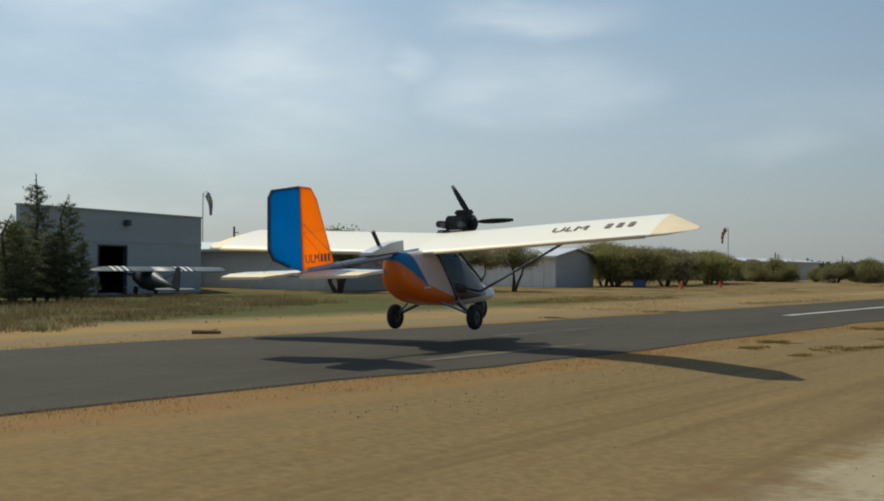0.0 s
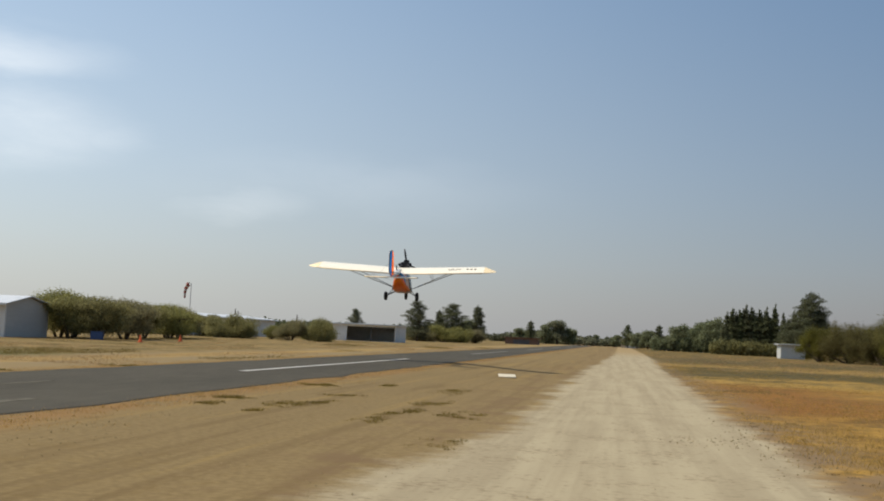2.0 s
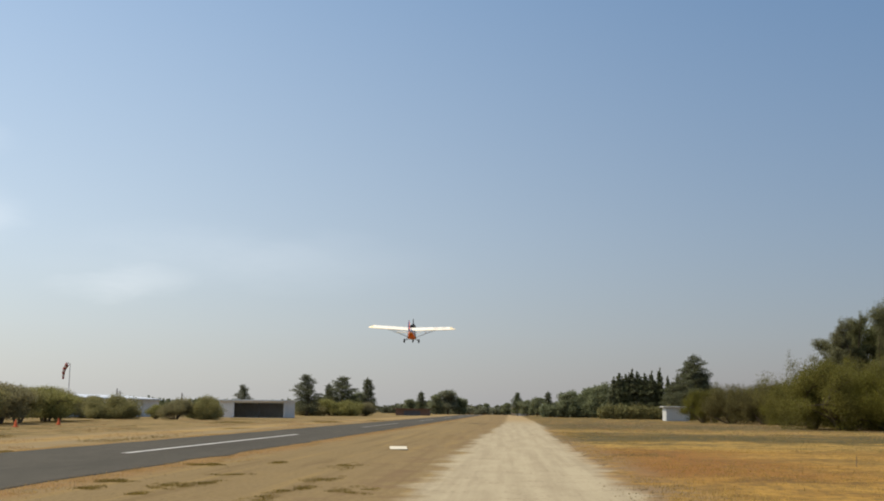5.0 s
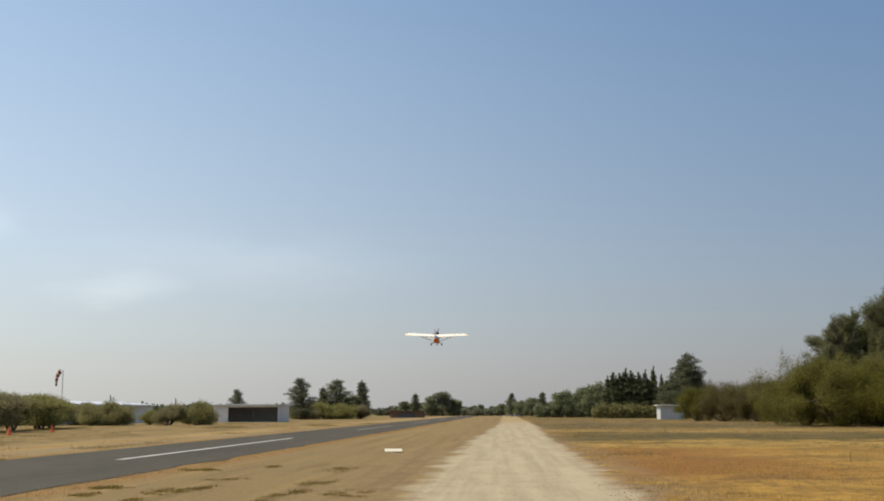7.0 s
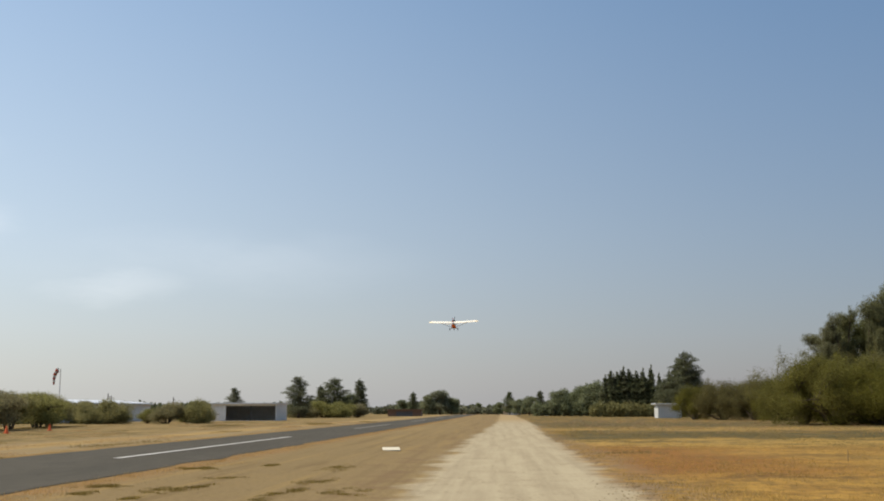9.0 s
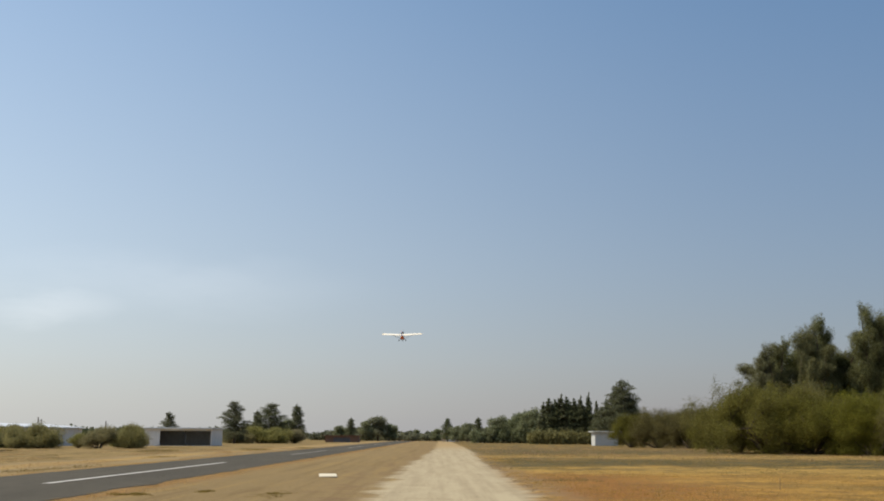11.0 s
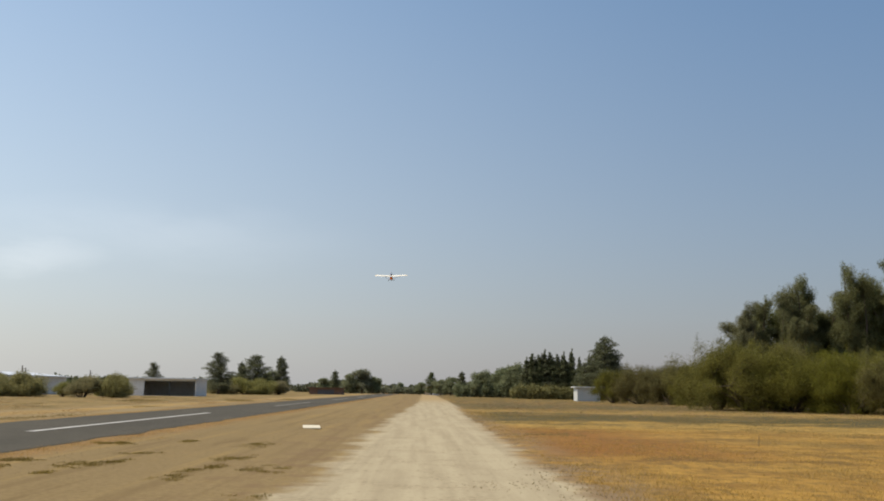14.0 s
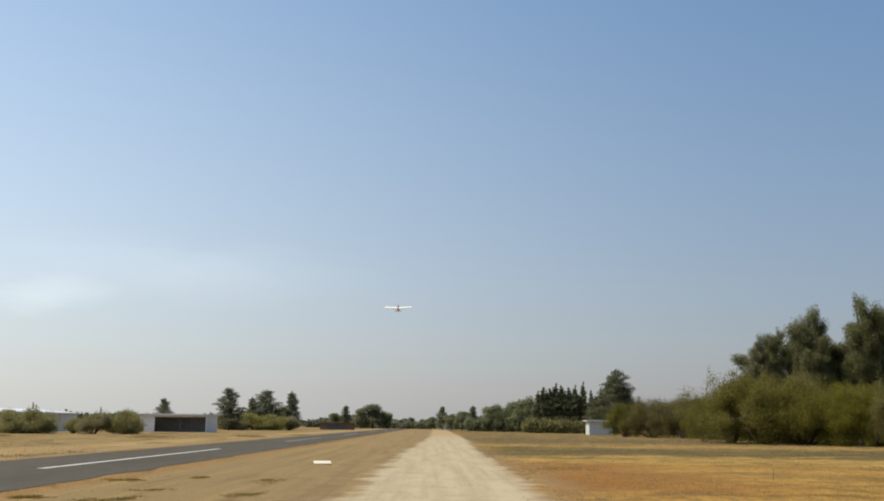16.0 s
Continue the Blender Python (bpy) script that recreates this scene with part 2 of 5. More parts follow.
    for y0, y1, y2, y3, weight, tone in ((45, 47, 54, 57, 0.7, (0.36, 0.23, 0.058)), (56, 60, 72, 78, 0.8, (0.070, 0.060, 0.024)),
                                         (79, 83, 90, 96, 0.65, (0.34, 0.225, 0.07)), (97, 102, 125, 140, 0.6, (0.085, 0.072, 0.028))):
        gold = mix(op("MULTIPLY", op("MULTIPLY", rng(yy, y0, y1), rng(yy, y3, y2)), weight), gold, tone)
    olive = op("MULTIPLY", rng(op("ADD", op("MULTIPLY", cross, 0.7), op("MULTIPLY", speck, 0.3)), 0.50, 0.62), 0.35)
    gold = mix(olive, gold, FIELD_GREEN)
    gold = mix(op("MULTIPLY", rng(speck, 0.48, 0.62), 0.7), gold, GOLD_C)
    rim = op("MULTIPLY", rng(x, 1.7, 2.5), rng(x, 4.4, 2.9))
    gold = mix(op("MULTIPLY", rim, rng(mid, 0.36, 0.6)), gold, (0.19, 0.13, 0.07))
    # parched lawn on the hangar side
    lawn = mix(rng(cross, 0.48, 0.66), LAWN_A, LAWN_B)
    lawn = mix(rng(op("ADD", y, op("MULTIPLY", wob, 7.0)), 36, 52), lawn, mix(rng(cross, 0.45, 0.6), (0.215, 0.15, 0.06), LAWN_B))
    tuft = op("ADD", op("MULTIPLY", cross, 0.6), op("MULTIPLY", speck, 0.4))
    lawn = mix(op("MULTIPLY", rng(tuft, 0.50, 0.60), 0.5), lawn, (0.11, 0.085, 0.03))
    lawn = mix(op("MULTIPLY", op("MULTIPLY", rng(patch, 0.52, 0.64), rng(op("ADD", y, op("MULTIPLY", wob, 7.0)), 34, 48)), 0.7), lawn, (0.30, 0.205, 0.072))
    pale = mix(rng(streak, 0.45, 0.65), DIRT_A, PALE)
    pale = mix(op("MULTIPLY", op("MULTIPLY", rng(x, -19.2, -20.2), rng(x, -22.6, -21.4)), rng(patch, 0.36, 0.55)), pale, (0.30, 0.20, 0.068))
    pale = mix(op("MULTIPLY", rng(x, -17.6, -16.6), rng(tuft, 0.42, 0.55)), pale, (0.23, 0.145, 0.048))
    trk = mix(rng(op("ADD", y, op("MULTIPLY", wob, 12.0)), 105, 200), trk, (0.30, 0.22, 0.11))
    fringe = nz(1.0, 8, (0.35, 0.6, 1), 0.72)          # tongues of dirt across the track's edge
    left = op("ADD", op("ADD", sep.outputs["X"], op("MULTIPLY", wob, 0.55)), op("ADD", rng(y, 18, 9, 0.0, 0.9), op("MULTIPLY", op("SUBTRACT", fringe, 0.5), 2.2)))
    bend = rng(y, 30, 150, 0.0, 1.2)                  # the track leans a little to the right as it goes away
    col = mix(rng(op("SUBTRACT", left, bend), -2.2, -1.5), dirt, trk)
    right = op("ADD", op("ADD", sep.outputs["X"], op("MULTIPLY", wob, 0.5)), op("MULTIPLY", op("SUBTRACT", fringe, 0.5), 1.8))
    col = mix(rng(op("SUBTRACT", right, bend), 2.1, 2.75), col, gold)
    col = mix(rng(x, -15.5, -16.5), col, pale)
    col = mix(rng(x, -22.0, -24.5), col, lawn)
    l.new(col, p.inputs["Base Color"])
    bu = n.new("ShaderNodeBump")
    bu.inputs["Strength"].default_value, bu.inputs["Distance"].default_value = 0.4, 0.05
    l.new(op("ADD", op("MULTIPLY", fine, 0.3), op("ADD", mid, op("MULTIPLY", streak, 0.6))), bu.inputs["Height"])
    l.new(bu.outputs["Normal"], p.inputs["Normal"])
    return m


DIRT_A, DIRT_B, DIRT_C, STRAW, PALE = (0.225, 0.161, 0.073), (0.171, 0.120, 0.052), (0.128, 0.084, 0.033), (0.273, 0.187, 0.064), (0.216, 0.167, 0.095)
TRACK_A, TRACK_B, TRACK_C = (0.367, 0.312, 0.206), (0.302, 0.251, 0.163), (0.233, 0.186, 0.116)
GOLD_A, GOLD_B, GOLD_C, RUST, FIELD_GREEN = (0.335, 0.196, 0.040), (0.196, 0.109, 0.024), (0.108, 0.068, 0.021), (0.207, 0.092, 0.019), (0.083, 0.066, 0.024)
LAWN_A, LAWN_B = (0.079, 0.081, 0.018), (0.122, 0.088, 0.029)

M = dict(
    ground=ground_mat(),
    asphalt=mat("worn_asphalt", (0.077, 0.069, 0.052), (0.056, 0.050, 0.038), 3.0, 0.9, bump=0.5, bscale=60, stretch=(1, 0.2, 1)),
    paint=mat("runway_paint", (0.52, 0.51, 0.48), (0.36, 0.35, 0.33), 5.0, 0.8, bump=0.2),
    worn=mat("worn_runway_paint", (0.27, 0.26, 0.235), (0.15, 0.14, 0.12), 3.0, 0.85),
    faded=mat("faded_paint", (0.165, 0.15, 0.115), (0.075, 0.067, 0.05), 4.0, 0.9),
    bark=mat("bark", (0.11, 0.08, 0.055), (0.06, 0.045, 0.03), 9.0, 0.9, bump=0.5),
    leaf_espino=mat("leaf_espino", (0.29, 0.27, 0.11), (0.205, 0.195, 0.078), 1.2, 0.8, trans=0.5, island=0.35),
    leaf_thicket=mat("leaf_thicket", (0.195, 0.185, 0.030), (0.12, 0.115, 0.020), 0.45, 0.8, trans=0.5, island=0.3),
    leaf_brown=mat("leaf_brown", (0.17, 0.155, 0.042), (0.112, 0.102, 0.029), 0.45, 0.8, trans=0.5, island=0.3),
    leaf_euc=mat("leaf_euc", (0.21, 0.215, 0.09), (0.135, 0.145, 0.062), 0.3, 0.8, trans=0.5, island=0.3),
    leaf_dark=mat("leaf_dark", (0.15, 0.165, 0.085), (0.10, 0.11, 0.058), 0.4, 0.7, trans=0.5, island=0.4),
    leaf_pine=mat("leaf_pine", (0.17, 0.185, 0.085), (0.11, 0.12, 0.055), 0.8, 0.7, trans=0.5, island=0.4),
    leaf_broad=mat("leaf_broad", (0.23, 0.25, 0.135), (0.16, 0.175, 0.10), 0.4, 0.7, trans=0.5, island=0.4),
    straw=mat("dry_grass", (0.44, 0.29, 0.11), (0.34, 0.215, 0.08), 0.6, 0.9, trans=0.45, island=0.35),
    dark_weed=mat("dark_dead_weeds", (0.25, 0.175, 0.058), (0.17, 0.12, 0.042), 0.8, 0.9, trans=0.3, island=0.4),
    lawn_grass=mat("lawn_grass", (0.18, 0.165, 0.05), (0.14, 0.135, 0.038), 0.6, 0.9, trans=0.4, island=0.35),
    weed=mat("dead_weeds", (0.31, 0.22, 0.095), (0.23, 0.165, 0.07), 0.8, 0.9, trans=0.3, island=0.4),
    stone=mat("field_stone", (0.30, 0.225, 0.13), (0.20, 0.15, 0.085), 8.0, 0.9, island=0.3),
    wall_grey=mat("grey_sheet_wall", (0.50, 0.50, 0.475), (0.44, 0.44, 0.42), 1.5, 0.6, bump=0.15, stretch=(1, 1, 4)),
    wall_hall=mat("dull_grey_sheet_wall", (0.49, 0.505, 0.49), (0.42, 0.435, 0.42), 1.5, 0.65, bump=0.15, stretch=(1, 1, 4)),
    wall_pale=mat("pale_sheet_wall", (0.70, 0.69, 0.655), (0.61, 0.60, 0.57), 1.2, 0.6, bump=0.1),
    wall_white=mat("white_wall", (0.74, 0.73, 0.70), (0.62, 0.61, 0.58), 1.2, 0.75, bump=0.1),
    roof_white=mat("zinc_roof", (0.72, 0.73, 0.74), (0.58, 0.60, 0.62), 1.0, 0.4, metal=0.25),
    dark_in=mat("dark_interior", (0.58, 0.58, 0.56), (0.48, 0.48, 0.46), 2.0, 0.9),
    brown_roof=mat("brown_roof", (0.20, 0.12, 0.085), (0.15, 0.09, 0.065), 2.0, 0.8),
    board_cream=mat("cream_board_paint", (0.62, 0.57, 0.45), (0.52, 0.47, 0.36), 4.0, 0.8),
    tan=mat("tan_wall", (0.46, 0.38, 0.27), (0.38, 0.31, 0.22), 2.0, 0.85),
    pole_wood=mat("pole_wood", (0.15, 0.12, 0.09), (0.10, 0.08, 0.06), 6.0, 0.9),
    pole_white=mat("pole_white", (0.68, 0.67, 0.64), (0.55, 0.54, 0.52), 4.0, 0.6),
    sock_red=mat("sock_red_cloth", (0.40, 0.08, 0.045), (0.30, 0.06, 0.04), 5.0, 0.8, trans=0.3),
    sock_pale=mat("sock_pale_cloth", (0.62, 0.58, 0.54), (0.5, 0.46, 0.43), 5.0, 0.8, trans=0.3),
    sock_grey=mat("sock_grey_cloth", (0.32, 0.34, 0.33), (0.25, 0.27, 0.26), 5.0, 0.8, trans=0.3),
    cone=mat("cone_orange", (0.75, 0.14, 0.03), (0.62, 0.11, 0.03), 5.0, 0.6),
    blue_drum=mat("blue_drum", (0.03, 0.08, 0.22), (0.025, 0.06, 0.16), 5.0, 0.5),
    w_cream=mat("cream_wing_fabric", (0.98, 0.92, 0.77), (0.96, 0.89, 0.73), 2.0, 0.4, coat=0.3),
    w_tip=mat("amber_tip_fabric", (0.95, 0.78, 0.50), (0.90, 0.72, 0.45), 3.0, 0.5),
    orange=mat("orange_fabric", (1.0, 0.44, 0.012), (0.99, 0.40, 0.012), 2.0, 0.45, trans=0.85, coat=0.2),
    blue=mat("blue_fabric", (0.004, 0.35, 0.66), (0.004, 0.31, 0.60), 2.0, 0.45, trans=0.8, coat=0.2),
    pod_orange=mat("orange_shell", (1.0, 0.235, 0.008), (0.95, 0.20, 0.008), 2.5, 0.35, coat=0.4, trans=0.3),
    pod_blue=mat("blue_shell", (0.006, 0.24, 0.52), (0.006, 0.20, 0.45), 2.5, 0.4, coat=0.3, trans=0.25),
    pod_white=mat("white_shell", (0.66, 0.62, 0.58), (0.58, 0.54, 0.50), 2.5, 0.4, coat=0.3),
    peach=mat("peach_panel", (0.90, 0.80, 0.74), (0.85, 0.74, 0.68), 2.5, 0.5, trans=0.3),
    window=glass_mat("smoked_window", (0.02, 0.023, 0.026), 0.12),
    alu=mat("aluminium_tube", (0.42, 0.44, 0.47), (0.34, 0.36, 0.39), 6.0, 0.35, metal=0.7),
    tube_dark=mat("dark_tube", (0.10, 0.10, 0.11), (0.07, 0.07, 0.08), 6.0, 0.5),
    rubber=mat("tyre_rubber", (0.028, 0.027, 0.026), (0.02, 0.02, 0.02), 9.0, 0.8, bump=0.2),
    black=mat("black_metal", (0.03, 0.03, 0.032), (0.022, 0.022, 0.024), 8.0, 0.7, metal=0.0),
    lettering=mat("dark_lettering", (0.13, 0.11, 0.09), (0.17, 0.145, 0.115), 8.0, 0.6),
    stripe=mat("white_stripe", (0.72, 0.72, 0.72), (0.62, 0.62, 0.62), 5.0, 0.6),
    dark_plane=mat("dark_green_fabric", (0.035, 0.042, 0.045), (0.028, 0.034, 0.036), 5.0, 0.5),
    plane_top=mat("grey_wing_fabric", (0.17, 0.19, 0.195), (0.14, 0.16, 0.165), 3.0, 0.5),
)

for key in ("asphalt", "faded", "paint", "leaf_dark", "leaf_euc", "leaf_thicket", "leaf_espino", "leaf_broad", "leaf_brown", "leaf_pine"):
    M[key].node_tree.nodes["Principled BSDF"].inputs["Specular IOR Level"].default_value = 0.15


# ---- mesh helpers ----
def mesh_of(name, verts, faces, smooth=False):
    me = bpy.data.meshes.new(name)
    me.from_pydata([tuple(v) for v in verts], [], faces)
    if smooth:
        me.polygons.foreach_set("use_smooth", [True] * len(me.polygons))
    me.update()
    return me


def part(name, bm, material, parent=None, label=""):
    """Links a bmesh or mesh as ONE object, under a thing or a part."""
    if isinstance(bm, bmesh.types.BMesh):
        me = bpy.data.meshes.new(name)
        bm.to_mesh(me)
        bm.free()
    else:
        me = bm
    me.materials.clear()
    me.materials.append(M[material])
    ob = new(name, me)
    if parent:
        ob.parent = parent
    if label:
        tagged(ob, label)
    return ob


def thing(name, label, category, m=None, group="", kind=""):
    ob = tagged(new(name), label, category, group, kind)
    if m is not None:
        ob.matrix_basis = m
    return ob


def box(bm, c, s, rz=0.0, bevel=0.0):
    r = bmesh.ops.create_cube(bm, size=1.0)["verts"]
    bmesh.ops.scale(bm, vec=s, verts=r)
    if bevel:
        es = list({e for v in r for e in v.link_edges})
        r = list({v for f in bmesh.ops.bevel(bm, geom=es, offset=bevel, segments=2, affect="EDGES")["faces"] for v in f.verts} | {v for v in r if v.is_valid})
    bmesh.ops.transform(bm, matrix=pose(*c, 0, 0, rz), verts=r)
    return bm


def tube(bm, a, b, r1, r2=None, seg=8):
    a, b = Vector(a), Vector(b)
    r2 = r1 if r2 is None else r2
    q = (b - a).to_track_quat("Z", "Y").to_matrix().to_4x4()
    v = bmesh.ops.create_cone(bm, cap_ends=True, segments=seg, radius1=r1, radius2=r2, depth=(b - a).length)["verts"]
    bmesh.ops.transform(bm, matrix=Matrix.Translation((a + b) / 2) @ q, verts=v)
    return bm


def prism(bm, pts, off):
    """A plate: the outline pts, thickened along the vector off."""
    off = Vector(off)
    a = [bm.verts.new(Vector(p) - off / 2) for p in pts]
    b = [bm.verts.new(Vector(p) + off / 2) for p in pts]
    bm.faces.new(a[::-1])
    bm.faces.new(b)
    for i in range(len(a)):
        j = (i + 1) % len(a)
        bm.faces.new((a[i], a[j], b[j], b[i]))
    return bm


def bm_new():
    return bmesh.new()


def one(fn, *a, **k):
    return fn(bmesh.new(), *a, **k)


# ---- ground, runway ----
RW_L, RW_R, DASH_X, EYE = -16.1, -9.15, -12.15, 1.5


def fall(x, y):
    """The ground falls 0.3 m from the runway's shoulder to the track: the plan point (x, y) on the sloping ground."""
    s, f = np.clip((np.asarray(x, float) + 9.2) / 6.6, 0, 1), np.clip((92 - np.asarray(y, float)) / 56, 0, 1)
    k = 1 + 0.22 * s * s * (3 - 2 * s) * f * f * (3 - 2 * f)
    return k * x, k * y, EYE - EYE * k


def build_ground():
    def axis(lim):
        v = [0.0]
        while v[-1] < lim:
            v.append(v[-1] + max(1.0, v[-1] * 0.06))
        v[-1] = lim
        return np.array([-q for q in v[:0:-1]] + v)
    xs, ys = axis(2400.0), axis(2400.0)
    verts = [fall(x, y) for y in ys for x in xs]
    w = len(xs)
    faces = [(j * w + i, j * w + i + 1, (j + 1) * w + i + 1, (j + 1) * w + i) for j in range(len(ys) - 1) for i in range(w - 1)]
    me = mesh_of("ground", verts, faces, True)
    me.attributes.new("plan", "FLOAT_VECTOR", "POINT").data.foreach_set("vector", np.array([(x, y, 0.0) for y in ys for x in xs], np.float32).ravel())
    g = part("ground", me, "ground")
    tagged(g, "flat dry airfield ground, tan dirt, pale gravel track and golden grass", "ground", kind="structure")
    # runway: a thin slab with slightly ragged edges
    rv, rf = [], []
    yy = np.arange(-120, 405, 1.5)
    for i, y in enumerate(yy):
        a = RW_L - 1.1 * min(max((24 - y) / 12, 0), 1) + 0.22 * noise.noise((0.35 * y, 0, 0)) + 0.12 * noise.noise((1.9 * y, 3, 0))
        b = RW_R - 0.7 * min(max((14 - y) / 5, 0), 1) + 0.25 * noise.noise((0.3 * y, 9, 0)) + 0.14 * noise.noise((1.7 * y, 5, 0))
        rv += [(a - 0.05, y, -0.01), (a, y, 0.02), ((a + b) / 2, y, 0.05), (b, y, 0.02), (b + 0.05, y, -0.01)]
        if i:
            k = 5 * i
            rf += [(k - 5 + q, k - 4 + q, k + 1 + q, k + q) for q in range(4)]
    r = part("runway", mesh_of("runway", rv, rf), "asphalt")
    tagged(r, "narrow runway of worn grey asphalt with ragged edges", "runway", kind="structure")
    def dash(y0, y1, m, w, lab, x=DASH_X, z=0.051):
        bm = bm_new()
        box(bm, (x, (y0 + y1) / 2, z), (w, y1 - y0, 0.006))
        tagged(part("centre_line_mark", bm, m), lab, "runway marking", "centre line marks", "structure")
    dash(13.4, 18.4, "faded", 0.26, "worn, almost vanished grey paint mark", -10.5, 0.032)
    dash(19.0, 23.6, "faded", 0.16, "worn, almost vanished grey paint mark", -13.0)
    for k in range(6):
        dash(34.2 + 56 * k, 62.4 + 56 * k, "worn" if k else "paint", 0.28, "worn pale centre line mark on the asphalt" if k else "white painted centre line mark on the asphalt")


build_ground()


# ---- buildings ----
def gable_hangar(name, label, p0, p1, depth, eave, apex, mats=("wall_pale", "wall_grey", "roof_white"), group="row of hangars"):
    """A long shed: its side wall runs from p0 to p1, its gable ends go back from there; ribbed side sheets are parts."""
    a, b = Vector((*p0, 0)), Vector((*p1, 0))
    L = (b - a).length
    u = (b - a).normalized()
    ang = math.degrees(math.atan2(u.y, u.x))
    t = thing(name, label, "hangar", pose(a.x, a.y, 0, 0, 0, ang), group)
    part("side_wall", one(box, (L / 2, 0.06, eave / 2), (L, 0.12, eave)), mats[0], t)
    part("back_wall", one(box, (L / 2, depth - 0.06, eave / 2), (L, 0.12, eave)), mats[0], t)
    for x in (0.06, L - 0.06):
        pts = [(x, 0.12, 0), (x, depth - 0.12, 0), (x, depth - 0.12, eave), (x, depth / 2, apex), (x, 0.12, eave)]
        part("gable_wall", one(prism, pts, (0.12, 0, 0)), mats[1], t, "grey gable end of sheet metal")
    for s in (-1, 1):
        y0, y1 = (-0.35, depth / 2) if s < 0 else (depth + 0.35, depth / 2)
        z0 = eave - 0.35 * (apex - eave) / (depth / 2) + 0.08
        pts = [(-0.3, y0, z0), (L + 0.3, y0, z0), (L + 0.3, y1, apex + 0.08), (-0.3, y1, apex + 0.08)]
        part("roof_slope", one(prism, pts, (0, 0, 0.07)), mats[2], t, "pale zinc roof sheet")
    n = max(3, int(L / 1.1))
    me = None
    for i in range(n + 1):
        x = i * L / n
        if me is None:
            rib = part("wall_rib", one(box, (0, -0.015, eave / 2), (0.07, 0.03, eave)), mats[0], t)
            me = rib.data
        else:
            rib = new("wall_rib", me)
            rib.parent = t
        rib.location.x = min(max(x, 0.04), L - 0.04)
    part("eave_gutter", one(box, (L / 2, -0.4, eave - 0.06), (L + 0.5, 0.12, 0.12)), mats[0], t)
    return t


def grey_building():
    """Big flat-fronted grey hall with a dark doorway."""
    a, b = Vector((-43.4, 26.6, 0)), Vector((-46.6, 39.5, 0))
    L = (b - a).length
    u = (b - a).normalized()
    ang = math.degrees(math.atan2(u.y, u.x))
    H, D = 4.05, 14.0
    t = thing("hall_building", "large grey sheet-metal hall with flat parapet and open dark doorway", "building", pose(a.x, a.y, 0, 0, 0, ang))
    d0, d1, dh = 5.0, 7.15, 2.45
    for x0, x1, z0, z1 in ((0, d0, 0, H), (d1, L, 0, H), (d0, d1, dh, H)):
        part("front_wall", one(box, ((x0 + x1) / 2, 0.1, (z0 + z1) / 2), (x1 - x0, 0.2, z1 - z0)), "wall_hall", t)
    for x in (0.0, L - 0.2):                       # the plan is a skewed block: its ends run back obliquely
        part("side_wall", one(prism, [(x, 0.202, H / 2), (x + 0.2, 0.202, H / 2), (x + 0.2 + D, D, H / 2), (x + D, D, H / 2)], (0, 0, H)), "wall_hall", t)
    part("back_wall", one(box, (L / 2 + D, D + 0.1, H / 2), (L - 0.4, 0.19, H)), "wall_hall", t)
    part("roof", one(prism, [(0.22, 0.21, H - 0.35), (L - 0.22, 0.21, H - 0.35), (L - 0.22 + D, D - 0.02, H - 0.35), (0.22 + D, D - 0.02, H - 0.35)], (0, 0, 0.12)), "roof_white", t)
    part("floor_slab", one(prism, [(0.22, 0.21, 0.02), (L - 0.22, 0.21, 0.02), (L - 0.22 + D, D - 0.02, 0.02), (0.22 + D, D - 0.02, 0.02)], (0, 0, 0.04)), "dark_in", t)
    part("parapet_cap", one(box, (L / 2, 0.08, H + 0.04), (L + 0.1, 0.3, 0.08)), "wall_hall", t)
    for z in (0.35, 2.62):
        part("wall_band", one(box, (L / 2 + (0 if z > 1 else 3.4), -0.015, z), (L if z > 1 else L - 7.2, 0.03, 0.06)), "wall_hall", t)
    for x in (d0 + 0.04, d1 - 0.04):
        part("door_jamb", one(box, (x, 0.08, dh / 2), (0.08, 0.22, dh)), "tube_dark", t)
    part("door_head", one(box, ((d0 + d1) / 2, 0.08, dh - 0.04), (d1 - d0 - 0.16, 0.22, 0.08)), "tube_dark", t)
    lamp = part("wall_lamp", one(box, (7.0, -0.14, 3.55), (0.34, 0.26, 0.3), 0, 0.04), "tube_dark", t, "dark floodlight box on the wall")
    part("lamp_arm", one(tube, (7.0, 0.0, 3.66), (7.0, -0.12, 3.6), 0.03), "tube_dark", lamp)


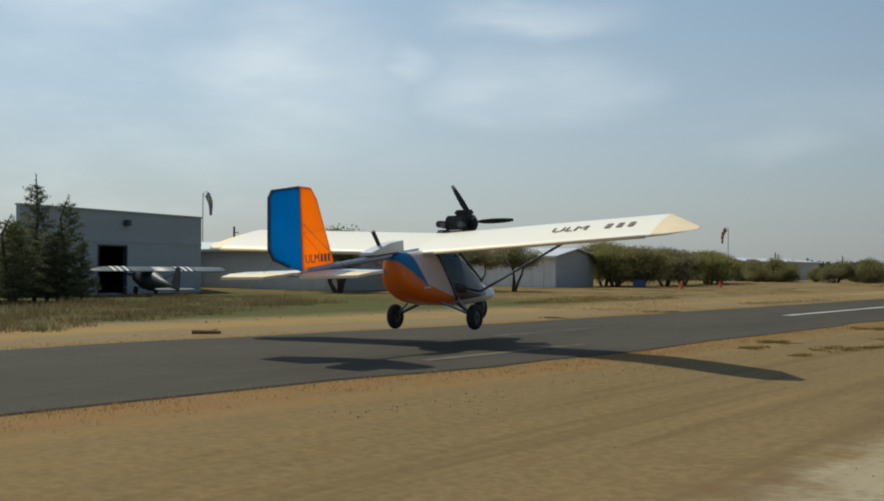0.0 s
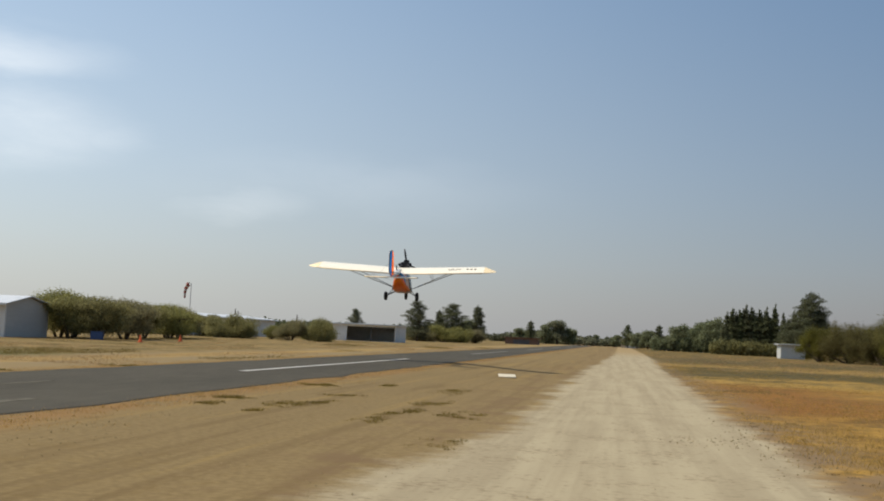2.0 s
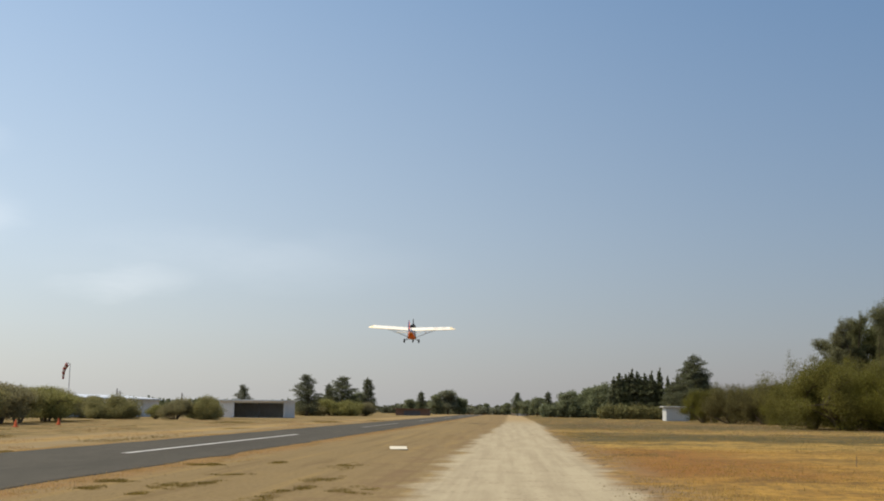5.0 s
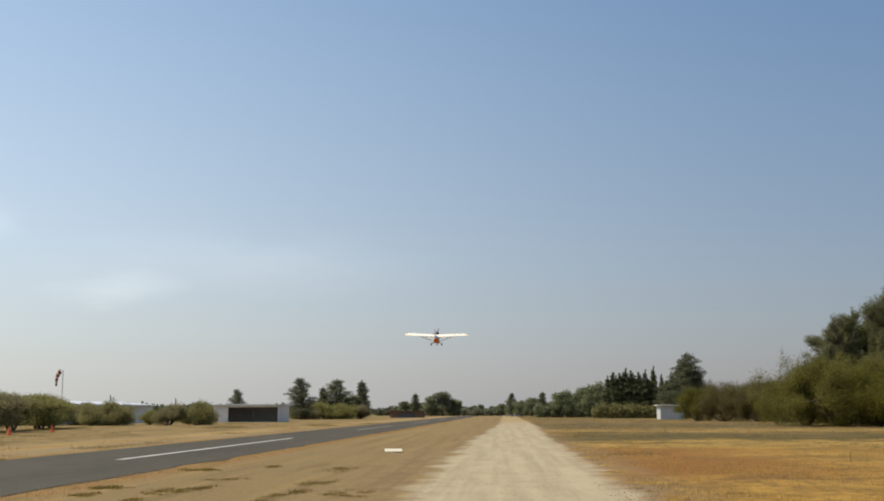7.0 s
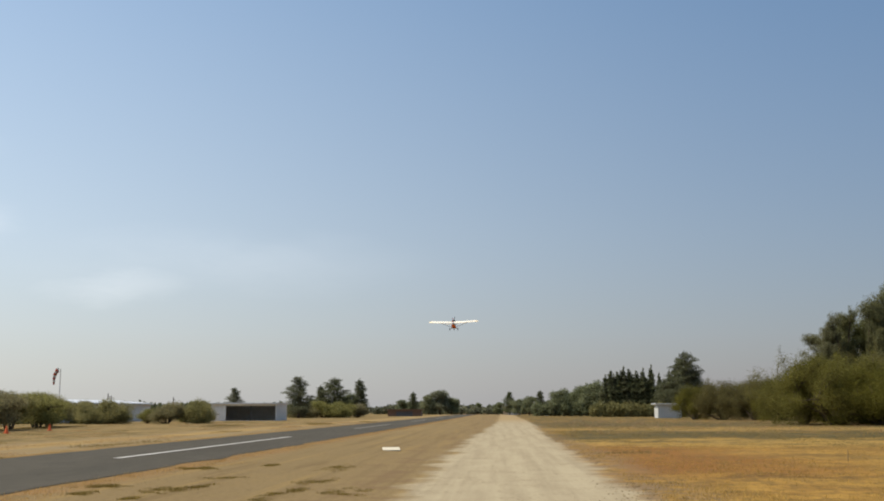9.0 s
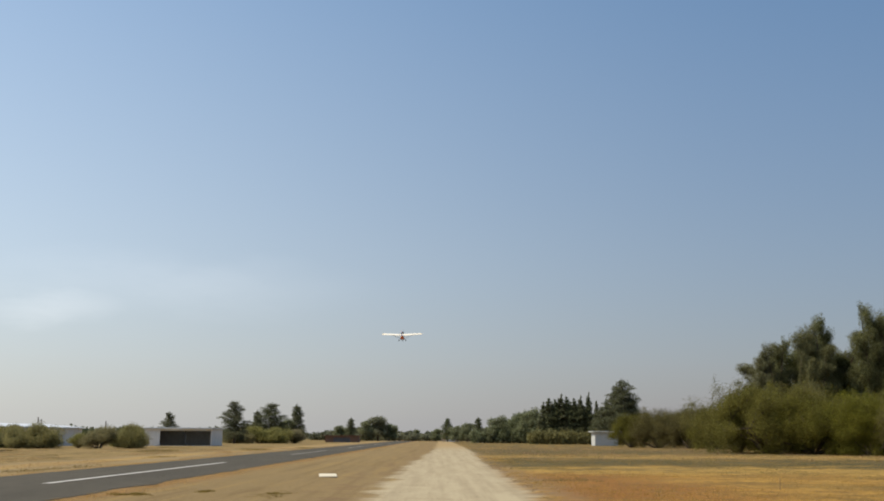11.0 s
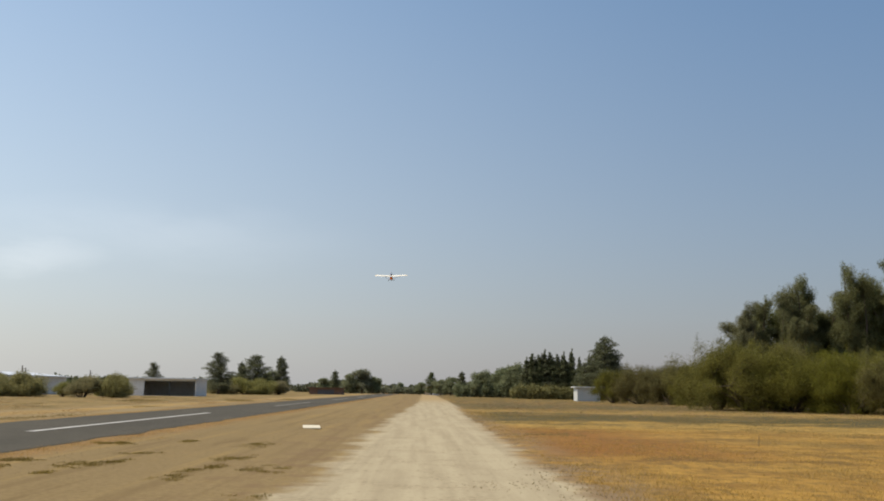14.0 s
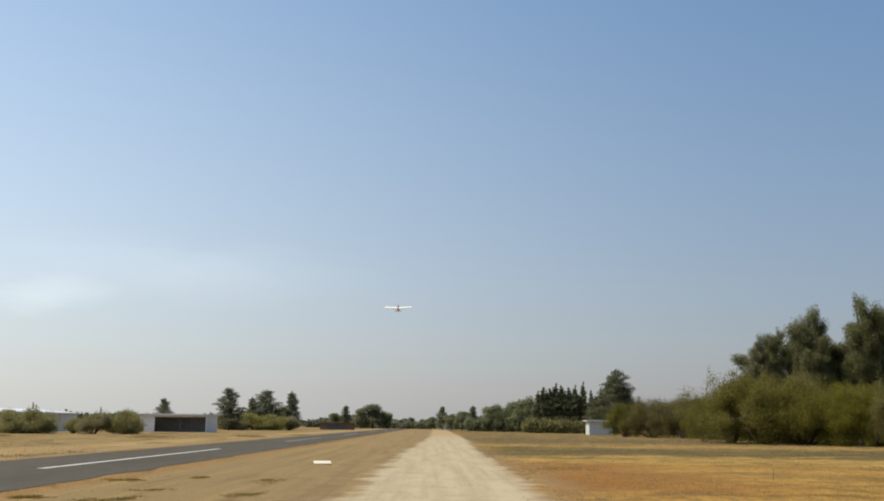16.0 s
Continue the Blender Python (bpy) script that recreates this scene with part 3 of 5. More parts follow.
def open_hangar():
    """Low flat-roofed hangar, open towards the camera."""
    x0, x1, y0, y1, H = -46.2, -35.7, 172.0, 180.5, 2.62
    t = thing("open_hangar", "low white flat-roofed hangar with a wide dark open front", "hangar", pose(x0, y0, 0))
    W, D = x1 - x0, y1 - y0
    part("front_panel", one(box, (1.2, 0.07, H / 2), (2.4, 0.14, H)), "wall_white", t)
    part("side_wall", one(box, (0.07, D / 2 + 0.07, H / 2), (0.14, D - 0.14, H)), "wall_white", t)
    part("side_wall", one(box, (W - 0.07, D / 2, H / 2), (0.14, D, H)), "wall_white", t)
    part("back_wall", one(box, (W / 2, D - 0.07, H / 2), (W - 0.3, 0.14, H)), "dark_in", t)
    part("roof", one(box, (W / 2, D / 2 - 0.1, H + 0.1), (W + 0.5, D + 0.7, 0.2), 0, 0.03), "roof_white", t, "white roof slab with a deep fascia")
    part("post", one(box, (6.4, 0.1, H / 2), (0.1, 0.1, H)), "tube_dark", t)
    part("header", one(box, ((2.4 + W - 0.14) / 2, 0.09, H - 0.14), (W - 2.54, 0.12, 0.28)), "wall_white", t)
    part("floor_slab", one(box, (W / 2, D / 2, 0.02), (W - 0.3, D - 0.3, 0.04)), "dark_in", t)


def flat_shed(name, label, x, y, w, d, h, wall, roof, over=0.4, rz=0, openings=1):
    t = thing(name, label, "shed", pose(x, y, 0, 0, 0, rz))
    ow = w * 0.5
    part("front_wall", one(box, (-w / 2 + (w - ow) / 4, -d / 2 + 0.06, h / 2), ((w - ow) / 2, 0.12, h)), wall, t)
    part("front_wall", one(box, (w / 2 - (w - ow) / 4, -d / 2 + 0.06, h / 2), ((w - ow) / 2, 0.12, h)), wall, t)
    part("lintel", one(box, (0, -d / 2 + 0.06, h - 0.2), (ow, 0.12, 0.4)), wall, t)
    part("door", one(box, (0, -d / 2 + 0.1, (h - 0.4) / 2), (ow - 0.01, 0.06, h - 0.4)), "wall_grey" if openings else "tube_dark", t)
    for s in (-1, 1):
        part("side_wall", one(box, (s * (w / 2 - 0.06), 0.06, h / 2), (0.12, d - 0.12, h)), wall, t)
    part("back_wall", one(box, (0, d / 2 - 0.06, h / 2), (w - 0.26, 0.12, h)), wall, t)
    part("roof", one(box, (0, 0, h + 0.09), (w + 2 * over, d + 2 * over, 0.18), 0, 0.03), roof, t)
    return t


grey_building()
gable_hangar("long_hangar", "long pale hangar with zinc roof behind small trees", (-62.0, 48.0), (-44.1, 48.0), 5.4, 2.5, 3.0)
gable_hangar("long_hangar", "long pale hangar with zinc roof and grey gable end", (-61.0, 71.5), (-43.3, 71.5), 5.9, 2.4, 2.95)
gable_hangar("long_hangar", "low white hangar with pale roof behind bushes", (-61.0, 143.0), (-56.0, 172.0), 12.0, 2.7, 3.2, ("wall_pale", "wall_grey", "roof_white"))
gable_hangar("long_hangar", "white-roofed hangar half hidden behind conifers", (-72.0, 22.0), (-73.0, 40.0), 10.0, 3.2, 4.0, ("wall_white", "wall_white", "roof_white"))
open_hangar()
# walls and door painted dark in place of the shade on the hut's front
flat_shed("brown_hut", "low hut with a brown roof beside the far runway", -26.5, 300.0, 9.0, 6.0, 1.7, "brown_roof", "brown_roof", 0.7, 0, 0)
flat_shed("white_shed", "small white shed with overhanging white roof beside shrubs", 31.1, 208.0, 4.3, 5.0, 2.5, "wall_hall", "roof_white", 0.5)
flat_shed("far_house", "small tan far-off house with a pale roof", 3.5, 372.0, 6.0, 6.0, 2.6, "tan", "tan", 0.5)
flat_shed("far_house", "small pale far-off house beside trees", 13.5, 330.0, 5.0, 5.0, 2.2, "wall_white", "brown_roof", 0.4)


# ---- vegetation ----
def leaf_mesh(name, pts, size, rnd, aspect=0.55):
    """Many small leaf sprays, each a bent pair of triangles, at pts."""
    n = len(pts)
    d = rnd.normal(size=(n, 3))
    d /= np.linalg.norm(d, axis=1)[:, None]
    e = np.cross(d, rnd.normal(size=(n, 3)))
    e /= np.linalg.norm(e, axis=1)[:, None]
    s = (size * rnd.uniform(0.55, 1.35, n))[:, None]
    v = np.empty((n, 4, 3))
    up = np.cross(d, e) * s * 0.2
    v[:, 0], v[:, 2] = pts - d * s, pts + d * s
    v[:, 1], v[:, 3] = pts + e * s * aspect + up, pts - e * s * aspect + up
    me = bpy.data.meshes.new(name)
    me.vertices.add(4 * n)
    me.vertices.foreach_set("co", v.astype(np.float32).ravel())
    me.loops.add(4 * n)
    me.loops.foreach_set("vertex_index", np.arange(4 * n, dtype=np.int32))
    me.polygons.add(n)
    me.polygons.foreach_set("loop_start", np.arange(0, 4 * n, 4, dtype=np.int32))
    me.update(calc_edges=True)
    me.validate()
    return me


def blob_points(blobs, n, rnd, shell=0.45, feather=0.3):
    """Points in ellipsoids (x, y, z, rx, ry, rz), thicker towards the skin, with gaps."""
    w = np.array([b[3] * b[4] * b[5] for b in blobs]) ** 0.7
    idx = rnd.choice(len(blobs), n, p=w / w.sum())
    B = np.array(blobs)[idx]
    d = rnd.normal(size=(n, 3))
    d /= np.linalg.norm(d, axis=1)[:, None]
    r = rnd.uniform(0, 1, n) ** shell
    lump = 1 + 0.22 * np.sin(d[:, 0] * 7 + idx) * np.sin(d[:, 1] * 6 + 2 * idx) + np.minimum(np.abs(rnd.normal(size=n)), 1.5) * feather
    return B[:, :3] + d * B[:, 3:] * (r * lump)[:, None]


def limb(bm, a, b, r1, r2, rnd, sag=0.12, seg=6):
    """A bent tapering limb in three pieces."""
    a, b = Vector(a), Vector(b)
    L = (b - a).length
    p = [a]
    for k in (0.36, 0.7):
        p.append(a.lerp(b, k) + Vector(rnd.uniform(-1, 1, 3)) * L * sag * 0.6)
    p.append(b)
    for i in range(3):
        k0, k1 = i / 3, (i + 1) / 3
        tube(bm, p[i], p[i + 1], r1 + (r2 - r1) * k0, r1 + (r2 - r1) * k1, seg)


def tree(name, label, category, leaf, blobs, stems, n, size, seed, group, shell=0.45, aspect=0.55, feather=0.3, bark="bark"):
    """A tree or shrub: stems are (start, end, r1, r2)."""
    rnd = np.random.RandomState(seed)
    t = thing(name, label, category, None, group)
    bm = bm_new()
    for a, b, r1, r2 in stems:
        limb(bm, a, b, r1, r2, rnd)
    part("trunk", bm, bark, t)
    part("crown", leaf_mesh("crown", blob_points(blobs, n, rnd, shell, feather), size, rnd, aspect), leaf, t)
    return t


def espino(seed, dense=1.0):
    """Umbrella-shaped thorn tree, 3 m high, several thin stems."""
    r = np.random.RandomState(seed)
    blobs, stems = [], []
    k = 3
    for i in range(k):
        a = 2 * math.pi * (i + r.uniform(0, 0.7)) / k
        q = (0.75 * math.cos(a), 0.75 * math.sin(a), 1.55 + r.uniform(-0.15, 0.2))
        b0 = (0.14 * math.cos(a), 0.14 * math.sin(a), -0.05)
        stems.append((b0, q, 0.085, 0.05))
        for j in range(3):
            c = a + r.uniform(-0.9, 0.9)
            rr = r.uniform(0.75, 1.5)
            e = (rr * math.cos(c), rr * math.sin(c), 2.05 + r.uniform(-0.15, 0.35) - 0.12 * rr)
            stems.append((q, e, 0.045, 0.015))
            blobs.append((*e, r.uniform(0.5, 0.75), r.uniform(0.5, 0.75), r.uniform(0.3, 0.42)))
    blobs.append((0.1, 0, 2.45, 0.8, 0.75, 0.4))
    blobs.append((-0.3, 0.2, 2.35, 0.7, 0.8, 0.4))
    if dense > 1:
        for i in range(9):
            a, q = r.uniform(0, 6.28), r.uniform(0.4, 1.2)
            blobs.append((q * math.cos(a), q * math.sin(a), r.uniform(0.8, 1.8), 0.75, 0.75, 0.5))
    return tree("espino_tree", "umbrella-shaped thorn tree with several thin stems" if dense <= 1 else "dense dark-green thorn tree in a grove", "tree", "leaf_espino", blobs, stems, int(15000 * dense), 0.05, seed, "thorn trees beside the hangars", 0.5, 0.5, 0.42)


def thicket(seed, leaf="leaf_thicket", label="tall feathery olive-green thorn thicket on many dark stems"):
    """Large thorn thicket, 6 m high and 8 m wide: a dome of many small plumes over bare dark stems."""
    r = np.random.RandomState(seed)
    blobs, stems, forks = [], [], []
    for i in range(11):
        a, rr = r.uniform(0, 6.28), r.uniform(0.2, 2.4)
        b0 = Vector((0.22 * math.cos(a), 0.22 * math.sin(a), -0.05))
        q = Vector((rr * 1.4 * math.cos(a), rr * 1.5 * math.sin(a), r.uniform(1.5, 2.6)))
        stems.append((b0, q, 0.13, 0.06))
        forks.append(q)
    for i in range(85):
        a, el = r.uniform(0, 6.28), math.asin(r.uniform(0.0, 1.0))
        k = r.uniform(0.62, 1.04) * (1 + 0.16 * math.sin(3 * a + seed) + 0.1 * math.sin(7 * a))
        e = Vector((4.0 * k * math.cos(a) * math.cos(el), 4.0 * k * math.sin(a) * math.cos(el), 1.7 + 3.5 * k * math.sin(el)))
        q = min(forks, key=lambda f: (f - e).length)
        stems.append((q, e, 0.035, 0.01))
        s = r.uniform(0.5, 0.95)
        blobs.append((*e, s, s, s * r.uniform(0.7, 1.2)))
        blobs.append((*q.lerp(e, 0.72), s * 0.9, s * 0.9, s * 0.8))
        if r.uniform() < 0.5:
            w = e + Vector((r.uniform(-0.5, 0.5), r.uniform(-0.5, 0.5), r.uniform(0.4, 1.0)))
            stems.append((e, w, 0.014, 0.004))
            blobs.append((*w, 0.22, 0.22, 0.42))
    for i in range(34):
        a, rr = r.uniform(0, 6.28), r.uniform(1.6, 3.9)
        blobs.append((rr * math.cos(a), rr * math.sin(a), r.uniform(0.3, 2.2), 0.65, 0.65, 0.75))
    return tree("thorn_thicket", label, "shrub", leaf, blobs, stems, 85000, 0.058, seed, "thickets beside the dry field", 0.6, 0.42)


def bush(seed):
    """Rounded low bush, 2.8 m high and 4.5 m wide."""
    r = np.random.RandomState(seed)
    blobs, stems = [], []
    for i in range(16):
        a, R = r.uniform(0, 6.28), r.uniform(0.2, 1.8)
        e = (R * math.cos(a), R * math.sin(a), r.uniform(0.5, 2.2) - 0.2 * R)
        stems.append(((0.2 * math.cos(a), 0.2 * math.sin(a), -0.05), e, 0.06, 0.02))
        blobs.append((*e, r.uniform(0.6, 0.9), r.uniform(0.6, 0.9), r.uniform(0.45, 0.65)))
    return tree("bush", "rounded dusty green bush on dry ground", "bush", "leaf_espino", blobs, stems, 22000, 0.056, seed, "bushes before the hangars")


def eucalyptus(seed):
    """Tall eucalyptus, 20 m: two or three leaders with rising plumes of leaves, dense below, ragged above."""
    r = np.random.RandomState(seed)
    stems, blobs = [], []
    for k in range(3):
        a = 2.1 * k + r.uniform(-0.5, 0.5)
        R = r.uniform(0.4, 2.3)
        top = Vector((R * math.cos(a), R * math.sin(a), (19.2, 16.8, 14.6)[k] + r.uniform(-0.7, 0.7)))
        foot = Vector((0.12 * math.cos(a), 0.12 * math.sin(a), -0.1))
        stems.append((foot, top, 0.30, 0.04))
        blobs.append((*top, 0.6, 0.6, 1.3))
        for i in range(26):
            f = r.uniform(0.16, 0.97)
            p = foot.lerp(top, f)
            b = r.uniform(0, 6.28)
            Q = r.uniform(0.4, 1.0) * (0.6 + 3.3 * (1 - f) ** 0.6)
            e = p + Vector((Q * math.cos(b), Q * math.sin(b), 0.75 * Q + 0.3))
            stems.append((p, e, 0.06, 0.012))
            s = r.uniform(0.6, 1.2)
            blobs.append((*e, s, s, s * r.uniform(0.8, 1.4)))
            blobs.append((*p.lerp(e, 0.55), s * 0.8, s * 0.8, s * 1.1))
    return tree("eucalyptus_tree", "tall dark grey-green eucalyptus with ragged feathery crown", "tree", "leaf_euc", blobs, stems, 60000, 0.13, seed, "eucalyptus trees behind the thickets", 0.55, 0.34, 0.12)


def conifer(seed, spread=1.0, tip=0.35, leaf="leaf_dark"):
    """Conifer 10 m high with tiered boughs."""
    r = np.random.RandomState(seed)
    stems, blobs = [((0, 0, -0.1), (0, 0, 9.8), 0.22, 0.03)], [(0, 0, 9.6, tip, tip, 0.7)]
    for i in range(34):
        z = 1.0 + 8.4 * (i / 33) ** 0.9
        a = i * 2.4 + r.uniform(-0.4, 0.4)
        R = spread * (0.35 + 2.1 * (1 - z / 10.3) ** 0.75) * r.uniform(0.6, 1.15)
        e = (R * math.cos(a), R * math.sin(a), z + 0.25 * R)
        stems.append(((0, 0, z - 0.2), e, 0.05, 0.015))
        blobs.append((*e, 0.42 * R + 0.25, 0.42 * R + 0.25, 0.42))
        blobs.append((e[0] * 0.5, e[1] * 0.5, z, 0.4 * R + 0.2, 0.4 * R + 0.2, 0.5))
    return tree("conifer_tree", "dark conifer with tiered boughs", "tree", leaf, blobs, stems, 12000, 0.14, seed, "conifers round the airfield", 0.5, 0.4, 0.1)


def cypress(seed):
    r = np.random.RandomState(seed)
    stems = [((0, 0, -0.1), (0, 0, 9.5), 0.2, 0.03)]
    blobs = [(r.uniform(-0.1, 0.1), r.uniform(-0.1, 0.1), z, w, w, 0.75) for z, w in ((0.9, 1.0), (2, 1.25), (3.2, 1.3), (4.4, 1.2), (5.6, 1.05), (6.8, 0.85), (7.9, 0.6), (8.9, 0.38), (9.7, 0.18))]
    return tree("cypress_tree", "dark narrow pointed cypress in a row", "tree", "leaf_dark", blobs, stems, 4500, 0.2, seed, "row of cypresses", 0.45, 0.4, 0.08)


def broadleaf(seed, round_=1.0):
    """Dense broad-crowned tree, 9 m."""
    r = np.random.RandomState(seed)
    stems, blobs = [((0, 0, -0.1), (0, 0, 3.6), 0.28, 0.18)], []
    for i in range(16):
        a, R = r.uniform(0, 6.28), r.uniform(0.3, 3.0)
        e = (R * math.cos(a), R * math.sin(a), r.uniform(3.2, 7.7) - 0.3 * R * round_)
        stems.append(((0, 0, r.uniform(1.5, 3.4)), e, 0.1, 0.03))
        s = r.uniform(1.0, 1.6)
        blobs.append((*e, s, s, s * 0.8))
    for i in range(8):
        a, R = r.uniform(0, 6.28), r.uniform(1.2, 2.8)
        blobs.append((R * math.cos(a), R * math.sin(a), r.uniform(1.2, 3.2), 1.1, 1.1, 0.9))
    return tree("broadleaf_tree", "dense rounded green tree, hazy with distance", "tree", "leaf_broad", blobs, stems, 10000, 0.2, seed, "far trees")


def plant(templates, spots, ref_h, seed):
    """Copies of the template plants at (x, y, height[, width factor]); the first uses the template itself."""
    r = np.random.RandomState(seed)
    used = set()
    for i, s in enumerate(spots):
        t = templates[i % len(templates)]
        k = s[2] / ref_h
        kw = k * (s[3] if len(s) > 3 else 1.0)
        m = pose(s[0], s[1], 0, 0, 0, r.uniform(0, 360)) @ Matrix.Diagonal((kw, kw, k, 1))
        if t not in used:
            used.add(t)
            t.matrix_basis = m
        else:
            c = copy_thing(t, Matrix())
            c.matrix_basis = m


plant([espino(11), espino(12), espino(13)], [(-40.6, 52.2, 3.1), (-39.9, 54.2, 3.0), (-40.3, 56.8, 2.9, 0.85), (-37.6, 57.0, 3.0), (-41.6, 45.2, 3.6), (-43.2, 47.0, 2.8)], 2.85, 1)
plant([espino(14, 1.4), espino(15, 1.4)], [(-44.2, 80.8, 3.8), (-42.0, 78.6, 3.3, 1.1), (-40.0, 79.2, 3.3, 1.2), (-41.0, 85.8, 3.3, 1.2), (-42.6, 89.0, 3.2, 1.3), (-43.4, 94.5, 3.2, 1.3), (-43.6, 101.0, 3.3, 1.4), (-46.2, 106.0, 3.3, 1.4), (-47.0, 111.5, 3.2, 1.4), (-44.9, 84.6, 3.5, 1.1)], 2.85, 2)
plant([bush(21), bush(22)], [(-50.2, 131.0, 2.6), (-47.6, 131.8, 2.9, 1.1), (-41.4, 133.7, 2.6, 0.95), (-37.9, 135.0, 2.9, 0.9), (-49.0, 136.0, 2.3), (-53.2, 138.0, 2.6), (-57.0, 136.0, 3.0, 1.1), (-60.0, 137.0, 3.2, 1.2), (-55.0, 140.5, 2.8, 1.1), (-63.5, 139.0, 3.2, 1.2), (-45.0, 137.0, 1.8), (-43.6, 150.0, 1.9), (-44.5, 165.0, 1.3),
    (-44.0, 238.0, 3.2, 1.3), (-39.0, 240.0, 3.6, 1.4), (-35.5, 241.0, 3.4, 1.3), (-32.5, 244.0, 3.0, 1.2), (-48.0, 226.0, 2.6, 1.2)], 2.4, 3)
plant([thicket(31), thicket(32), thicket(33)], [(30.9, 114.5, 6.8, 1.0), (32.0, 107.5, 7.2, 1.15), (35.6, 105.0, 6.0, 1.2), (38.9, 99.0, 5.4, 1.1), (41.0, 91.0, 5.3, 1.0), (45.0, 91.0, 6.2, 1.1), (36.9, 112.0, 7.0, 1.2), (42.4, 104.0, 6.2, 1.2), (48.4, 99.0, 6.6, 1.2),
    (39.5, 128.0, 6.4, 1.2), (44.0, 120.0, 6.8, 1.2), (50.0, 112.0, 6.8, 1.2)], 5.9, 4)
plant([thicket(34, "leaf_brown", "brownish olive thorn thicket in dry grass"), thicket(35, "leaf_brown", "brownish olive thorn thicket in dry grass")], [(29.6, 170.0, 5.4, 0.9), (33.0, 166.0, 6.2, 1.1), (35.8, 158.0, 6.0, 1.1), (38.5, 164.0, 6.4, 1.2), (38.0, 150.0, 6.0, 1.1), (41.5, 142.0, 6.2, 1.1)], 5.9, 14)
plant([eucalyptus(41), eucalyptus(42), eucalyptus(43)], [(48.6, 163.0, 15.2, 1.1), (51.0, 166.0, 16.2), (55.6, 162.0, 19.2, 0.95), (58.2, 166.0, 19.6, 0.9), (61.5, 170.0, 16.4), (64.6, 162.5, 22.0, 0.9), (69.5, 168.0, 18.5, 1.1), (73.5, 163.6, 22.6), (77.5, 165.0, 23.2), (82.0, 168.0, 22.0), (50.4, 170.0, 14.6, 1.5), (54.0, 170.0, 15.6, 1.5), (57.6, 169.0, 17.0, 1.5), (60.4, 167.0, 14.6, 1.5), (62.8, 168.0, 15.6, 1.4), (67.4, 165.0, 19.2, 1.3), (71.4, 168.0, 19.6, 1.3)], 20.0, 5)
plant([conifer(55, 1.5, 0.8)], [(41.2, 246.6, 14.2, 0.95), (39.0, 249.0, 10.4, 1.1), (40.3, 248.2, 12.6, 1.0), (43.0, 247.4, 10.6, 0.9), (37.0, 250.0, 8.2, 1.0)], 10.0, 6)
plant([conifer(51, 1.3, 0.9), conifer(52, 1.0, 0.35)], [(-43.3, 231.0, 8.7, 1.3), (-33.6, 257.8, 8.8, 1.1), (-39.6, 257.0, 9.1, 1.6), (-42.6, 256.0, 7.4), (-71.8, 291.0, 7.7, 1.1), (-25.9, 319.0, 6.9), (-54.0, 290.0, 5.2, 1.2), (-50.0, 285.0, 4.9, 1.3), (2.4, 350.0, 7.3, 1.1), (11.1, 320.0, 7.2)], 10.0, 7)
def spruce(seed):
    """Young pine, 5 m: long bare spike, short tiers above, a loose wide skirt below."""
    r = np.random.RandomState(seed)
    stems, blobs = [((0, 0, -0.1), (0, 0, 5.0), 0.09, 0.012)], [(0, 0, 4.85, 0.05, 0.05, 0.3)]
    for i in range(60):
        z = 0.35 + 4.2 * (i / 59) ** 1.15
        b = i * 2.4 + r.uniform(-0.5, 0.5)
        R = (0.12 + 0.95 * max(0, 1 - z / 4.8) ** 0.8) * r.uniform(0.65, 1.2)
        e = (R * math.cos(b), R * math.sin(b), z + 0.25 * R)
        stems.append(((0, 0, z - 0.05), e, 0.018, 0.005))
        blobs.append((*e, 0.10 + 0.16 * R, 0.10 + 0.16 * R, 0.07 + 0.06 * R))
        blobs.append((e[0] * 0.5, e[1] * 0.5, z, 0.08 + 0.2 * R, 0.08 + 0.2 * R, 0.1))
    return tree("pine_tree", "young dark pine with a thin spiky top", "tree", "leaf_pine", blobs, stems, 9000, 0.055, seed, "pines beside the hall", 0.6, 0.3)


plant([spruce(53), spruce(54)], [(-39.0, 24.6, 5.0, 1.1), (-38.4, 25.7, 4.3, 1.1), (-38.9, 23.6, 3.3, 1.7), (-37.6, 22.8, 3.1, 1.9), (-40.1, 24.2, 3.0, 1.7), (-36.4, 22.0, 3.3, 1.8), (-38.0, 25.0, 3.0, 1.6), (-37.4, 24.1, 2.8, 1.9), (-38.3, 26.3, 2.6, 1.2)], 5.0, 8)
plant([cypress(61), cypress(62)], [(24.3, 258.3, 9.4, 1.5), (25.5, 258.0, 10.4, 1.5), (26.4, 259.0, 9.6, 1.7), (27.2, 258.0, 10.2, 1.4), (28.5, 258.4, 11.2, 1.5), (29.9, 258.2, 10.8, 1.5), (30.8, 259.0, 9.4, 1.7), (31.6, 258.0, 10.4, 1.4), (33.0, 257.7, 10.8, 1.2), (34.0, 258.8, 8.6, 1.7), (34.9, 257.6, 11.6), (36.5, 256.0, 9.8), (38.2, 252.0, 10.0)], 10.0, 9)
